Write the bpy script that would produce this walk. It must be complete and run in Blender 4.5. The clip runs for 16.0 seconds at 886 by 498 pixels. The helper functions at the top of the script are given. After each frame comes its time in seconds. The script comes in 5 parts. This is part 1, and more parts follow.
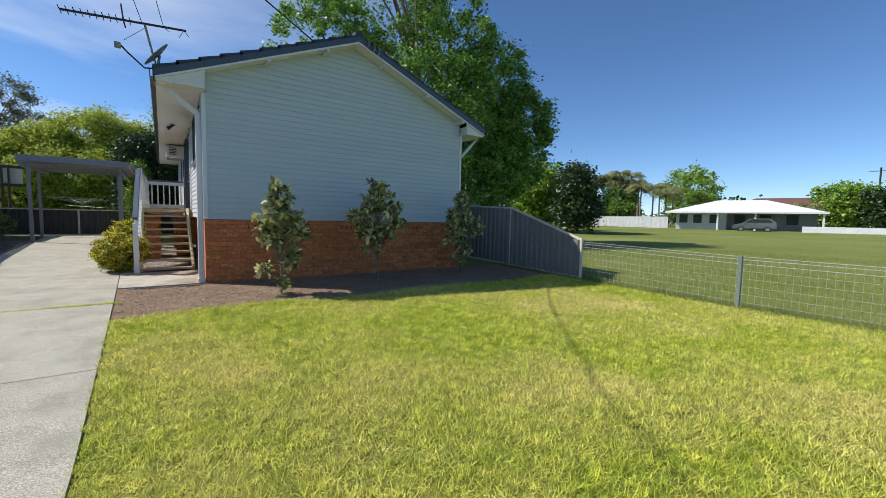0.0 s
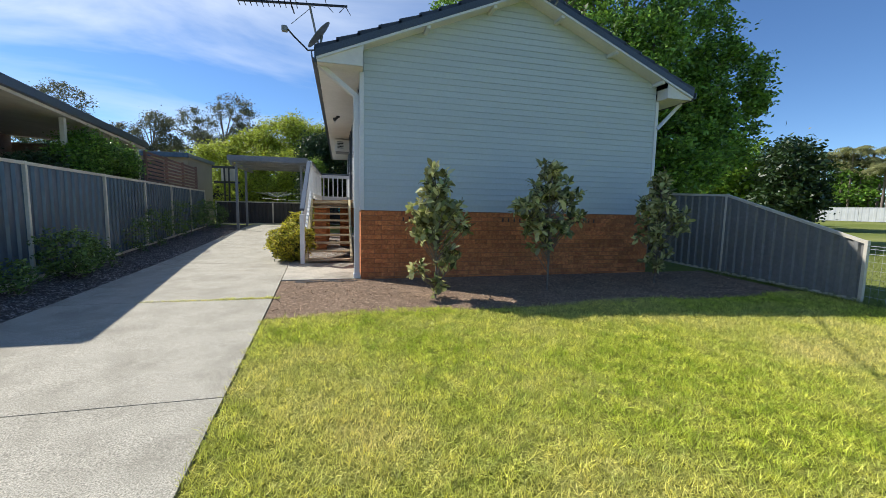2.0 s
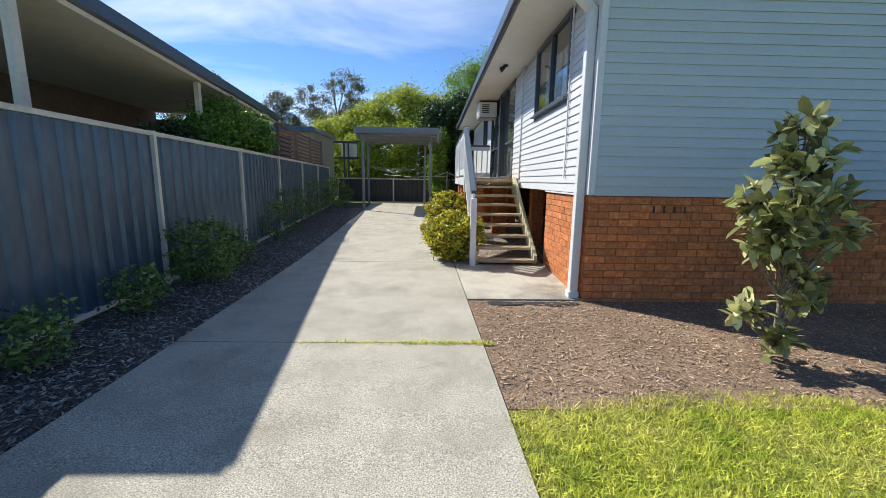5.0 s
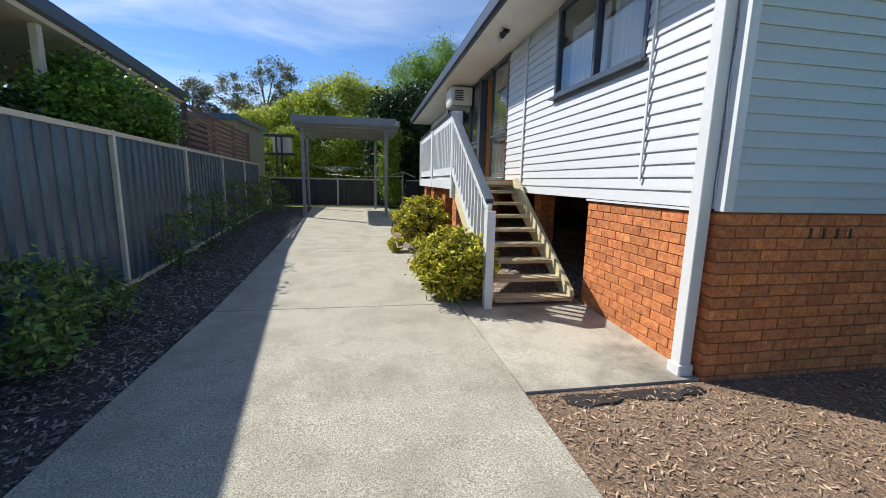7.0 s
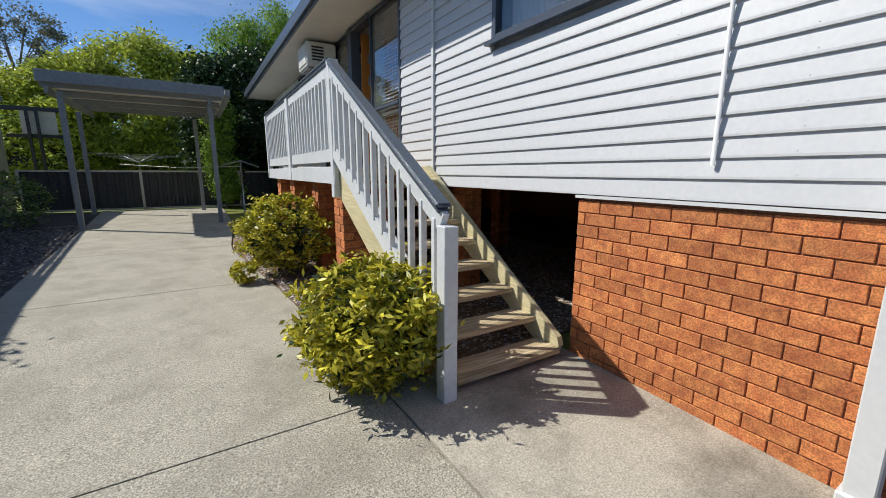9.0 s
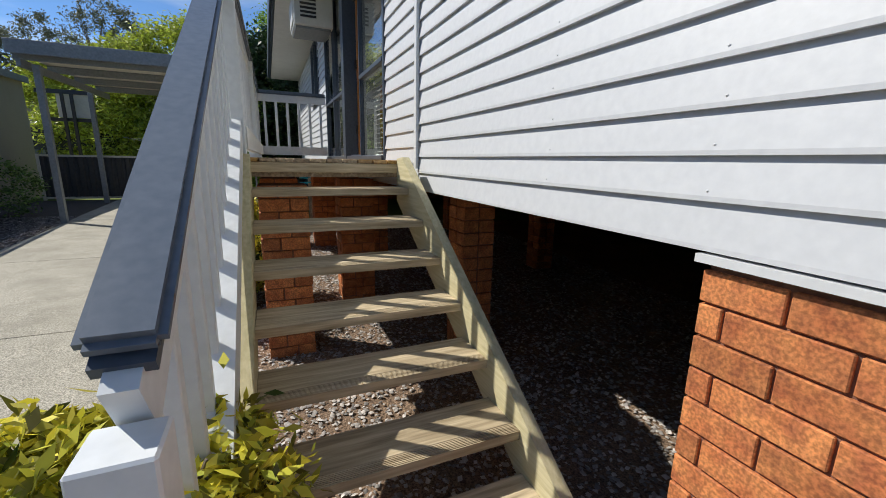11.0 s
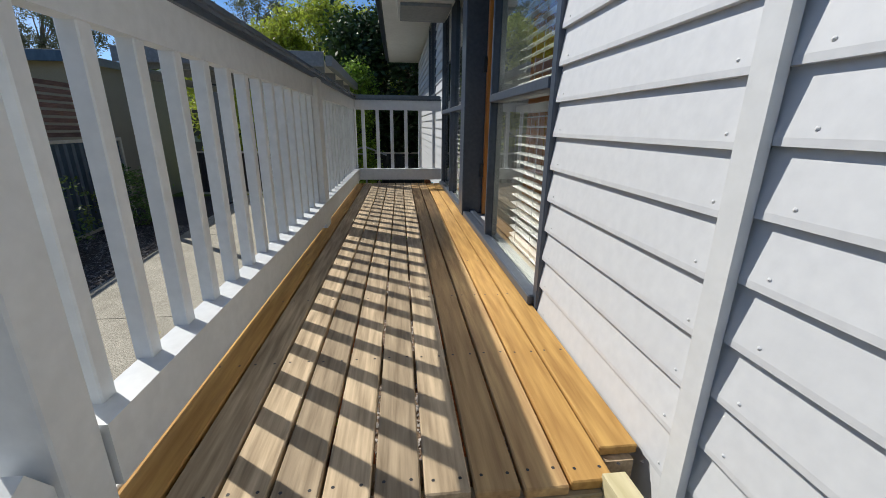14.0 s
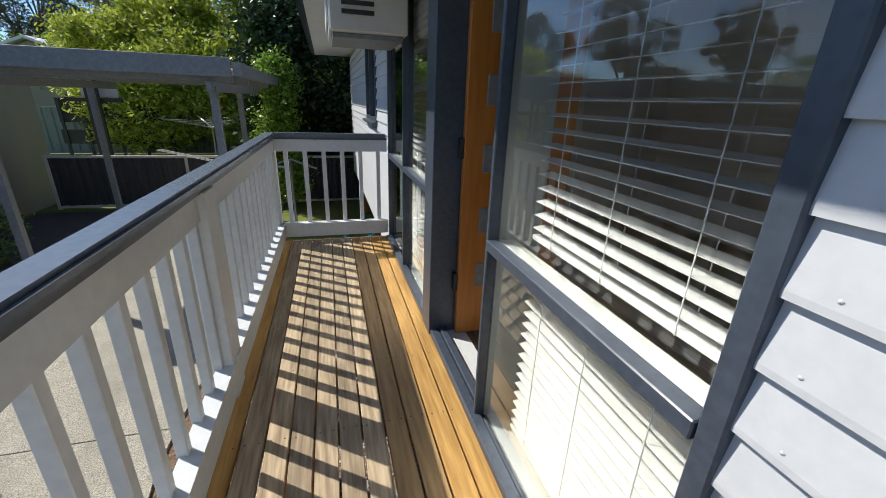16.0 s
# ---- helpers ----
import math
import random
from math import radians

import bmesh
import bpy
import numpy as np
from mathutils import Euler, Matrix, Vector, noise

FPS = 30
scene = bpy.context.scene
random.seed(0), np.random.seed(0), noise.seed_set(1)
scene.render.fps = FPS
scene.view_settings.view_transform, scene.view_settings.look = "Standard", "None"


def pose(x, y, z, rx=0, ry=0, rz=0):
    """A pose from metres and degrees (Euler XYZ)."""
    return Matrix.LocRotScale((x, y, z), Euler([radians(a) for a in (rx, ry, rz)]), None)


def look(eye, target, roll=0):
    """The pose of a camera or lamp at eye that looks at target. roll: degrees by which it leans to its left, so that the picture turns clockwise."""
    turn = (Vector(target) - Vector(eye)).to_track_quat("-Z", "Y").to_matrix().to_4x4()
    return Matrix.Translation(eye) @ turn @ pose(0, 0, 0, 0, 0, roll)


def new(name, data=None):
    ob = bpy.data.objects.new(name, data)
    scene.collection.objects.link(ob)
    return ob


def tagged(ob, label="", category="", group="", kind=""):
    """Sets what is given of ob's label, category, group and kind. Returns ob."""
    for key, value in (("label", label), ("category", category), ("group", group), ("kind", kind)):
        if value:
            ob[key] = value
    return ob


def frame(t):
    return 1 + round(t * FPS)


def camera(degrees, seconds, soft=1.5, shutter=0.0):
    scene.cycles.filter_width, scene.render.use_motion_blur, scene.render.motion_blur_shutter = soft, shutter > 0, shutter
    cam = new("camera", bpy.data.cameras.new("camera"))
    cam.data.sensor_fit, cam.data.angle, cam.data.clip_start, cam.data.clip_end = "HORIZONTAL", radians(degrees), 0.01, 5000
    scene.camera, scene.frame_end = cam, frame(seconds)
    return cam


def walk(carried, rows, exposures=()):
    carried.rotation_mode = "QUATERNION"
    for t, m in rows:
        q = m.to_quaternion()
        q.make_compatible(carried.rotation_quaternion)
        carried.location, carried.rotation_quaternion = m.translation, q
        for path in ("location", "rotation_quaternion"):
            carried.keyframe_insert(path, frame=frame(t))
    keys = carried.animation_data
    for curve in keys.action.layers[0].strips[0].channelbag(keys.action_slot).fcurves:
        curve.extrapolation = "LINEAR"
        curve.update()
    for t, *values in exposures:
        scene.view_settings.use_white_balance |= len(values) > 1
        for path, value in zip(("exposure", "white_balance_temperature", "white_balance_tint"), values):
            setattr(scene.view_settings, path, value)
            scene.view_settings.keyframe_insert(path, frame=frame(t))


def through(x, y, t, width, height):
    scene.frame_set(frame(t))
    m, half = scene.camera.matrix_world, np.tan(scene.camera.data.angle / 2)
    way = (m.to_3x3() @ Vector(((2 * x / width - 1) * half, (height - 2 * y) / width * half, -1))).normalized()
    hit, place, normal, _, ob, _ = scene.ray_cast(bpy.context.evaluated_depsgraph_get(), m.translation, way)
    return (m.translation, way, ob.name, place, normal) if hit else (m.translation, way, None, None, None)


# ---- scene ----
cam = camera(95.9, 16.0, soft=0.8)
METRES, EYE, TILT, LEAN, TURN = 14.7, 1.5, 0.0, 0.0, -35.1
ROWS = [
    (0.0, 0.0, 0.0, 0.0, 0.09, -4.36, -1.15),
    (0.5, -0.0101, 0.0254, -0.0005, 3.16, -4.22, -0.93),
    (1.0, -0.0161, 0.0564, -0.0017, 7.67, -4.58, -0.73),
    (1.5, -0.0289, 0.0802, -0.0018, 13.58, -5.16, -0.85),
    (2.0, -0.0462, 0.1029, -0.0018, 20.74, -5.94, -1.11),
    (2.5, -0.0707, 0.1195, -0.0013, 27.53, -6.7, -1.34),
    (3.0, -0.0988, 0.1406, -0.0024, 33.0, -7.58, -1.45),
    (3.5, -0.1308, 0.1566, -0.0021, 35.68, -8.41, -1.26),
    (4.0, -0.1644, 0.1699, -0.0001, 36.17, -9.06, -0.89),
    (6.5, -0.3247, 0.2698, 0.0039, 26.75, -10.03, -1.15),
    (7.0, -0.3515, 0.2985, 0.0043, 24.89, -9.62, -1.26),
    (7.5, -0.3796, 0.3248, 0.0053, 22.17, -9.14, -1.13),
    (8.0, -0.4046, 0.3549, 0.0056, 17.31, -9.06, -0.77),
    (8.5, -0.4221, 0.386, 0.005, 10.87, -9.69, -0.4),
    (9.0, -0.4321, 0.4212, 0.0042, 3.68, -10.88, -0.19),
    (11.5, -0.4112, 0.5763, 0.0081, 18.57, -12.6, -1.18),
    (12.0, -0.4243, 0.6039, 0.0082, 26.71, -11.98, -0.84),
    (12.5, -0.4369, 0.628, 0.0205, 30.11, -12.52, -0.57),
    (13.0, -0.4453, 0.6477, 0.0303, 30.69, -13.96, -0.45),
    (13.5, -0.4567, 0.663, 0.042, 29.86, -15.56, -0.52),
    (14.0, -0.467, 0.6795, 0.0539, 28.8, -17.12, -0.66),
    (14.5, -0.4772, 0.6935, 0.0646, 27.05, -18.26, -1.03),
    (15.0, -0.4897, 0.7077, 0.0757, 24.65, -19.55, -1.48),
    (15.5, -0.4995, 0.7226, 0.0867, 22.35, -20.15, -1.73),
    (16.0, -0.5093, 0.737, 0.0973, 19.54, -20.25, -1.97),
]
walk(cam, [(t, pose(0, 0, EYE, TILT, LEAN, TURN) @ pose(METRES * x, METRES * y, METRES * z, 90 + pitch, roll, yaw)) for t, x, y, z, yaw, pitch, roll in ROWS],
     exposures=((0.0, 0.12), (2.0, 0.27), (4.0, 0.42), (7.0, 0.30), (9.0, -0.06), (12.0, -0.02), (14.0, -0.14), (15.0, -0.10), (16.0, 0.08)))

# ---------------------------------------------------------------- light
SUN = Vector((-0.805, 0.598, 1.003)).normalized()
sun = new("sun", bpy.data.lights.new("sun", "SUN"))
sun.data.energy, sun.data.angle, sun.data.color = 5.0, radians(0.53), (1.0, 0.953, 0.87)
sun.matrix_world = look(SUN * 60, (0, 0, 0))

world = bpy.data.worlds.new("world")
scene.world = world
world.use_nodes = True
wt = world.node_tree
wt.nodes.clear()


def wnode(kind, **values):
    n = wt.nodes.new(kind)
    for k, v in values.items():
        n.inputs[k].default_value = v
    return n


w_sky = wnode("ShaderNodeTexSky")
w_sky.sky_type, w_sky.sun_disc = "NISHITA", False
w_sky.sun_elevation, w_sky.sun_rotation = math.asin(SUN.z), math.atan2(SUN.x, SUN.y)
w_sky.air_density, w_sky.dust_density, w_sky.ozone_density = 0.75, 0.0, 6.0
w_co = wnode("ShaderNodeTexCoord")
w_map = wnode("ShaderNodeMapping", Rotation=(0.0, 0.0, radians(28)), Scale=(0.7, 2.6, 5.0))
w_noise = wnode("ShaderNodeTexNoise", Scale=1.1, Detail=7.0, Roughness=0.55, Distortion=0.5)
w_wide = wnode("ShaderNodeMapping", Rotation=(0.0, 0.0, radians(36)), Location=(0.62, 0.0, 0.0))
w_sep = wnode("ShaderNodeSeparateXYZ")
w_mask = wnode("ShaderNodeMapRange")
w_mask.inputs[1].default_value, w_mask.inputs[2].default_value = 0.62, -0.1
w_ramp = wnode("ShaderNodeMapRange")
w_ramp.inputs[1].default_value, w_ramp.inputs[2].default_value, w_ramp.inputs[4].default_value = 0.42, 0.72, 0.85
w_mul = wnode("ShaderNodeMath")
w_mul.operation = "MULTIPLY"
w_mix = wnode("ShaderNodeMixRGB")
w_mix.inputs[2].default_value = (7.2, 7.8, 8.6, 1)
w_hue = wnode("ShaderNodeHueSaturation", Saturation=1.06, Value=1.12)
w_bg = wnode("ShaderNodeBackground", Strength=0.12)
w_out = wnode("ShaderNodeOutputWorld")
for a, b in ((w_co.outputs["Generated"], w_map.inputs["Vector"]), (w_map.outputs[0], w_noise.inputs["Vector"]),
             (w_noise.outputs["Fac"], w_ramp.inputs[0]), (w_co.outputs["Generated"], w_wide.inputs["Vector"]),
             (w_wide.outputs[0], w_sep.inputs[0]), (w_sep.outputs[0], w_mask.inputs[0]),
             (w_mask.outputs[0], w_mul.inputs[0]), (w_ramp.outputs[0], w_mul.inputs[1]),
             (w_mul.outputs[0], w_mix.inputs[0]), (w_sky.outputs[0], w_hue.inputs["Color"]), (w_hue.outputs[0], w_mix.inputs[1]),
             (w_mix.outputs[0], w_bg.inputs[0]), (w_bg.outputs[0], w_out.inputs[0])):
    wt.links.new(a, b)


# ---------------------------------------------------------------- materials
def material(name, c1, c2, fine=40.0, coarse=1.5, rough=0.7, bump=0.2, metal=0.0, vary=0.0, stretch=(1, 1, 1), depth=0.01,
             c3=None, amount=0.5, coat=0.0, island=False, spec=0.5, through=0.0, patchy=False, speck=0.0, speck_size=330.0):
    """Two-scale noise between two colours, a third in larger stains, fine relief, and a small shift from piece to piece."""
    m = bpy.data.materials.new(name)
    m.use_nodes = True
    t = m.node_tree
    b = t.nodes["Principled BSDF"]
    co = t.nodes.new("ShaderNodeTexCoord")
    mp = t.nodes.new("ShaderNodeMapping")
    mp.inputs["Scale"].default_value = stretch
    source = co.outputs["Object"]
    t.links.new(source, mp.inputs["Vector"])
    shift = None
    if vary or island:
        if island:
            info = t.nodes.new("ShaderNodeNewGeometry")
            shift = info.outputs["Random Per Island"]
        else:
            info = t.nodes.new("ShaderNodeObjectInfo")
            shift = info.outputs["Random"]
        wide = t.nodes.new("ShaderNodeMath")
        wide.operation = "MULTIPLY"
        wide.inputs[1].default_value = 37.0
        t.links.new(shift, wide.inputs[0])
        if not patchy:
            t.links.new(wide.outputs[0], mp.inputs["Location"])
    n1 = t.nodes.new("ShaderNodeTexNoise")
    n1.inputs["Scale"].default_value, n1.inputs["Detail"].default_value = fine, 6
    n2 = t.nodes.new("ShaderNodeTexNoise")
    n2.inputs["Scale"].default_value, n2.inputs["Detail"].default_value, n2.inputs["Roughness"].default_value = coarse, 8, 0.62
    t.links.new(mp.outputs[0], n1.inputs["Vector"])
    t.links.new(mp.outputs[0], n2.inputs["Vector"])
    r1 = t.nodes.new("ShaderNodeMapRange")
    r1.inputs[1].default_value, r1.inputs[2].default_value = 0.3, 0.7
    t.links.new(n1.outputs["Fac"], r1.inputs[0])
    mix = t.nodes.new("ShaderNodeMixRGB")
    mix.inputs[1].default_value, mix.inputs[2].default_value = (*c1, 1), (*c2, 1)
    t.links.new(r1.outputs[0], mix.inputs[0])
    r2 = t.nodes.new("ShaderNodeMapRange")
    r2.inputs[1].default_value, r2.inputs[2].default_value, r2.inputs[4].default_value = 0.42, 0.72, amount
    t.links.new(n2.outputs["Fac"], r2.inputs[0])
    mix2 = t.nodes.new("ShaderNodeMixRGB")
    mix2.inputs[2].default_value = (*(c3 or tuple(0.75 * v for v in c1)), 1)
    t.links.new(mix.outputs[0], mix2.inputs[1])
    t.links.new(r2.outputs[0], mix2.inputs[0])
    last = mix2.outputs[0]
    if speck:
        n3 = t.nodes.new("ShaderNodeTexNoise")
        n3.inputs["Scale"].default_value, n3.inputs["Detail"].default_value = speck_size, 2
        t.links.new(mp.outputs[0], n3.inputs["Vector"])
        r3 = t.nodes.new("ShaderNodeMapRange")
        r3.inputs[1].default_value, r3.inputs[2].default_value = 0.36, 0.64
        r3.inputs[3].default_value, r3.inputs[4].default_value = 1 - speck, 1 + speck
        t.links.new(n3.outputs["Fac"], r3.inputs[0])
        grain = t.nodes.new("ShaderNodeHueSaturation")
        t.links.new(r3.outputs[0], grain.inputs["Value"])
        t.links.new(last, grain.inputs["Color"])
        last = grain.outputs[0]
    if shift:
        hsv = t.nodes.new("ShaderNodeHueSaturation")
        v = t.nodes.new("ShaderNodeMapRange")
        v.inputs[3].default_value, v.inputs[4].default_value = 1 - vary, 1 + vary
        t.links.new(shift, v.inputs[0])
        t.links.new(v.outputs[0], hsv.inputs["Value"])
        t.links.new(last, hsv.inputs["Color"])
        last = hsv.outputs[0]
    t.links.new(last, b.inputs["Base Color"])
    b.inputs["Roughness"].default_value = rough
    b.inputs["Metallic"].default_value = metal
    b.inputs["Specular IOR Level"].default_value = spec
    b.inputs["Coat Weight"].default_value = coat
    if bump:
        bp = t.nodes.new("ShaderNodeBump")
        bp.inputs["Strength"].default_value, bp.inputs["Distance"].default_value = bump, depth
        t.links.new(n1.outputs["Fac"], bp.inputs["Height"])
        t.links.new(bp.outputs[0], b.inputs["Normal"])
    if through:
        out = t.nodes["Material Output"]
        tr = t.nodes.new("ShaderNodeBsdfTranslucent")
        ms = t.nodes.new("ShaderNodeMixShader")
        ms.inputs[0].default_value = through
        t.links.new(last, tr.inputs[0])
        t.links.new(b.outputs[0], ms.inputs[1])
        t.links.new(tr.outputs[0], ms.inputs[2])
        t.links.new(ms.outputs[0], out.inputs[0])
    return m


def wood(name, c1, c2, vary=0.15, along="y", c3=None, amount=0.4, rough=0.75):
    """Boards whose grain runs along one axis."""
    s = {"x": (0.07, 1, 1), "y": (1, 0.07, 1), "z": (1, 1, 0.07)}[along]
    return material(name, c1, c2, fine=55, coarse=2.2, rough=rough, bump=0.5, vary=vary, stretch=s, depth=0.004, c3=c3, amount=amount)


def glass(name):
    m = bpy.data.materials.new(name)
    m.use_nodes = True
    b = m.node_tree.nodes["Principled BSDF"]
    b.inputs["Base Color"].default_value = (0.93, 0.97, 0.96, 1)
    b.inputs["Roughness"].default_value, b.inputs["Transmission Weight"].default_value, b.inputs["IOR"].default_value = 0.0, 1.0, 1.5
    return m


MAT = {
    # Lawn base is dark and speckled: shade between the blades put into colour.
    "lawn": material("lawn", (0.11, 0.135, 0.02), (0.30, 0.31, 0.065), fine=60, coarse=0.7, rough=0.95, bump=1.0, depth=0.03, c3=(0.38, 0.36, 0.11), amount=0.8, spec=0.08, speck=0.35, speck_size=50.0),
    "field": material("field", (0.12, 0.155, 0.03), (0.18, 0.21, 0.05), fine=6, coarse=0.09, rough=0.9, bump=1.0, depth=0.05, c3=(0.26, 0.27, 0.09), amount=0.8, spec=0.15),
    "blade": material("blade", (0.32, 0.44, 0.035), (0.84, 0.84, 0.15), fine=7, coarse=0.35, rough=0.5, bump=0, vary=0.55, island=True, patchy=True, c3=(0.97, 0.80, 0.38), amount=0.9, spec=0.3, through=0.4),
    "blade_field": material("blade_field", (0.12, 0.17, 0.03), (0.24, 0.28, 0.06), fine=3, coarse=0.15, rough=0.6, bump=0, vary=0.3, island=True, patchy=True, c3=(0.34, 0.34, 0.12), amount=0.8, spec=0.2, through=0.3),
    "concrete": material("concrete", (0.17, 0.16, 0.125), (0.66, 0.62, 0.515), fine=110, coarse=2.4, rough=0.85, bump=0.9, depth=0.005, c3=(0.20, 0.185, 0.14), amount=0.6, speck=0.2, speck_size=190.0),
    "slab": material("slab", (0.34, 0.315, 0.25), (0.58, 0.545, 0.46), fine=90, coarse=1.5, rough=0.85, bump=0.4, depth=0.003, c3=(0.12, 0.11, 0.085), amount=0.95, speck=0.2, speck_size=170.0),
    "joint": material("joint", (0.06, 0.06, 0.055), (0.1, 0.1, 0.09), rough=0.9),
    "soil": material("soil", (0.12, 0.078, 0.05), (0.28, 0.19, 0.125), fine=45, coarse=1.8, rough=0.95, bump=1.0, depth=0.02, c3=(0.36, 0.255, 0.17), amount=0.6, speck=0.45, speck_size=110.0),
    "bed": material("bed", (0.04, 0.032, 0.027), (0.11, 0.09, 0.075), fine=45, coarse=1.8, rough=0.95, bump=1.0, depth=0.02, c3=(0.13, 0.105, 0.09), amount=0.5, speck=0.45, speck_size=110.0),
    "chip": material("chip", (0.20, 0.125, 0.08), (0.56, 0.41, 0.28), fine=20, coarse=3, rough=0.9, bump=0.3, vary=0.6, island=True),
    "chip_grey": material("chip_grey", (0.12, 0.105, 0.095), (0.40, 0.36, 0.33), fine=20, coarse=3, rough=0.9, bump=0.3, vary=0.6, island=True),
    "gravel": material("gravel", (0.30, 0.275, 0.25), (0.58, 0.54, 0.50), fine=40, coarse=3, rough=0.85, bump=0.4, vary=0.5, island=True),
    "brick": material("brick", (0.44, 0.13, 0.045), (0.66, 0.26, 0.085), fine=14, coarse=24, rough=0.82, bump=0.6, vary=0.2, depth=0.003, c3=(0.20, 0.06, 0.035), amount=0.55, stretch=(1, 1, 1), speck=0.3, speck_size=120.0),
    "brick_stuff": material("brick_stuff", (0.44, 0.13, 0.045), (0.66, 0.26, 0.085), fine=14, coarse=24, rough=0.82, bump=0.6, vary=0.28, island=True, depth=0.003, c3=(0.22, 0.065, 0.04), amount=0.6, speck=0.3, speck_size=120.0),
    "mortar": material("mortar", (0.20, 0.09, 0.055), (0.30, 0.15, 0.10), fine=60, rough=0.95, bump=0.6),
    "white": material("white", (0.555, 0.575, 0.60), (0.61, 0.63, 0.65), fine=35, coarse=1.2, rough=0.5, bump=0.12, depth=0.003, c3=(0.56, 0.58, 0.60), amount=0.4, vary=0.02),
    # Same paint as the west wall, with shade put in as a darker, bluer tone.
    "gable": material("gable", (0.46, 0.53, 0.545), (0.505, 0.575, 0.59), fine=25, coarse=0.8, rough=0.55, bump=0.12, depth=0.003, c3=(0.42, 0.485, 0.50), amount=0.5, vary=0.02),
    "trim": material("trim", (0.62, 0.64, 0.65), (0.68, 0.70, 0.71), fine=30, coarse=1.5, rough=0.45, bump=0.1, depth=0.003, c3=(0.6, 0.61, 0.6), amount=0.35),
    "rail": material("rail", (0.62, 0.65, 0.67), (0.70, 0.73, 0.75), fine=30, coarse=2.5, rough=0.5, bump=0.15, depth=0.003, c3=(0.5, 0.53, 0.55), amount=0.4, vary=0.04),
    "navy": material("navy", (0.045, 0.058, 0.082), (0.066, 0.084, 0.114), fine=40, coarse=2, rough=0.35, bump=0.1, depth=0.002, c3=(0.1, 0.12, 0.15), amount=0.3),
    "cap": material("cap", (0.10, 0.125, 0.16), (0.13, 0.155, 0.195), fine=40, coarse=2, rough=0.25, bump=0.08, depth=0.002, c3=(0.17, 0.2, 0.24), amount=0.4),
    "roof": material("roof", (0.022, 0.03, 0.05), (0.04, 0.05, 0.075), fine=30, coarse=2, rough=0.5, bump=0.4, vary=0.2),
    "soffit": material("soffit", (0.70, 0.69, 0.66), (0.76, 0.75, 0.72), fine=20, coarse=1, rough=0.7, bump=0.05),
    "deck": wood("deck", (0.24, 0.175, 0.105), (0.60, 0.47, 0.31), vary=0.25, c3=(0.12, 0.09, 0.06), amount=0.55),
    "deck_gold": wood("deck_gold", (0.38, 0.20, 0.05), (0.66, 0.40, 0.12), vary=0.10, c3=(0.30, 0.15, 0.05), amount=0.5),
    "deck_tan": wood("deck_tan", (0.34, 0.20, 0.085), (0.60, 0.40, 0.18), vary=0.12, c3=(0.22, 0.13, 0.06), amount=0.5),
    "tread": wood("tread", (0.30, 0.235, 0.14), (0.68, 0.56, 0.37), along="x", vary=0.14, c3=(0.20, 0.15, 0.085), amount=0.5),
    "stringer": wood("stringer", (0.52, 0.46, 0.26), (0.70, 0.63, 0.40), vary=0.05, c3=(0.36, 0.33, 0.18), amount=0.5),
    "fence": material("fence", (0.042, 0.072, 0.112), (0.068, 0.112, 0.162), fine=15, coarse=1.2, rough=0.3, bump=0.05, metal=0.25, c3=(0.12, 0.165, 0.22), amount=0.5, stretch=(1, 1, 0.35)),
    "fence_grey": material("fence_grey", (0.19, 0.19, 0.185), (0.24, 0.24, 0.235), fine=15, coarse=1.2, rough=0.5, bump=0.05),
    # Back fence sheets: the trees' shade is put into this near-black colour.
    "fence_shaded": material("fence_shaded", (0.045, 0.043, 0.042), (0.065, 0.062, 0.06), fine=15, coarse=1.2, rough=0.6, bump=0.05),
    "cream": material("cream", (0.60, 0.56, 0.47), (0.68, 0.64, 0.55), fine=20, coarse=2, rough=0.5, bump=0.1, c3=(0.42, 0.38, 0.3), amount=0.4),
    "steel": material("steel", (0.19, 0.205, 0.215), (0.27, 0.285, 0.295), fine=30, coarse=1.5, rough=0.5, bump=0.1, c3=(0.16, 0.17, 0.175), amount=0.5),
    "metal": material("metal", (0.35, 0.36, 0.37), (0.45, 0.46, 0.47), fine=60, rough=0.35, bump=0.05, metal=0.9),
    "dark": material("dark", (0.02, 0.02, 0.022), (0.035, 0.035, 0.038), rough=0.5, bump=0.1),
    "door": material("door", (0.42, 0.15, 0.025), (0.56, 0.22, 0.045), fine=30, coarse=2, rough=0.35, bump=0.1, stretch=(1, 1, 0.1)),
    "plaster": material("plaster", (0.34, 0.295, 0.215), (0.40, 0.35, 0.26), fine=40, coarse=0.8, rough=0.9, bump=0.2, c3=(0.29, 0.25, 0.18)),
    "inside": material("inside", (0.62, 0.59, 0.54), (0.68, 0.65, 0.6), fine=10, rough=0.9, bump=0.05),
    "curtain": material("curtain", (0.66, 0.70, 0.76), (0.74, 0.77, 0.82), fine=4, rough=0.9, bump=0.05, stretch=(1, 6, 0.2)),
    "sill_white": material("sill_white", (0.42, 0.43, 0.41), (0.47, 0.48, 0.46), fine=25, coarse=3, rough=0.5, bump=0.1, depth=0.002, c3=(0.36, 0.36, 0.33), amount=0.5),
    "blind": material("blind", (0.58, 0.58, 0.57), (0.64, 0.64, 0.63), fine=10, rough=0.4, bump=0.0),
    "glass": glass("glass"),
    "bark": material("bark", (0.14, 0.11, 0.085), (0.26, 0.22, 0.18), fine=20, coarse=4, rough=0.95, bump=1.0, depth=0.02),
    "pale_bark": material("pale_bark", (0.33, 0.30, 0.26), (0.45, 0.42, 0.38), fine=12, coarse=3, rough=0.9, bump=0.6),
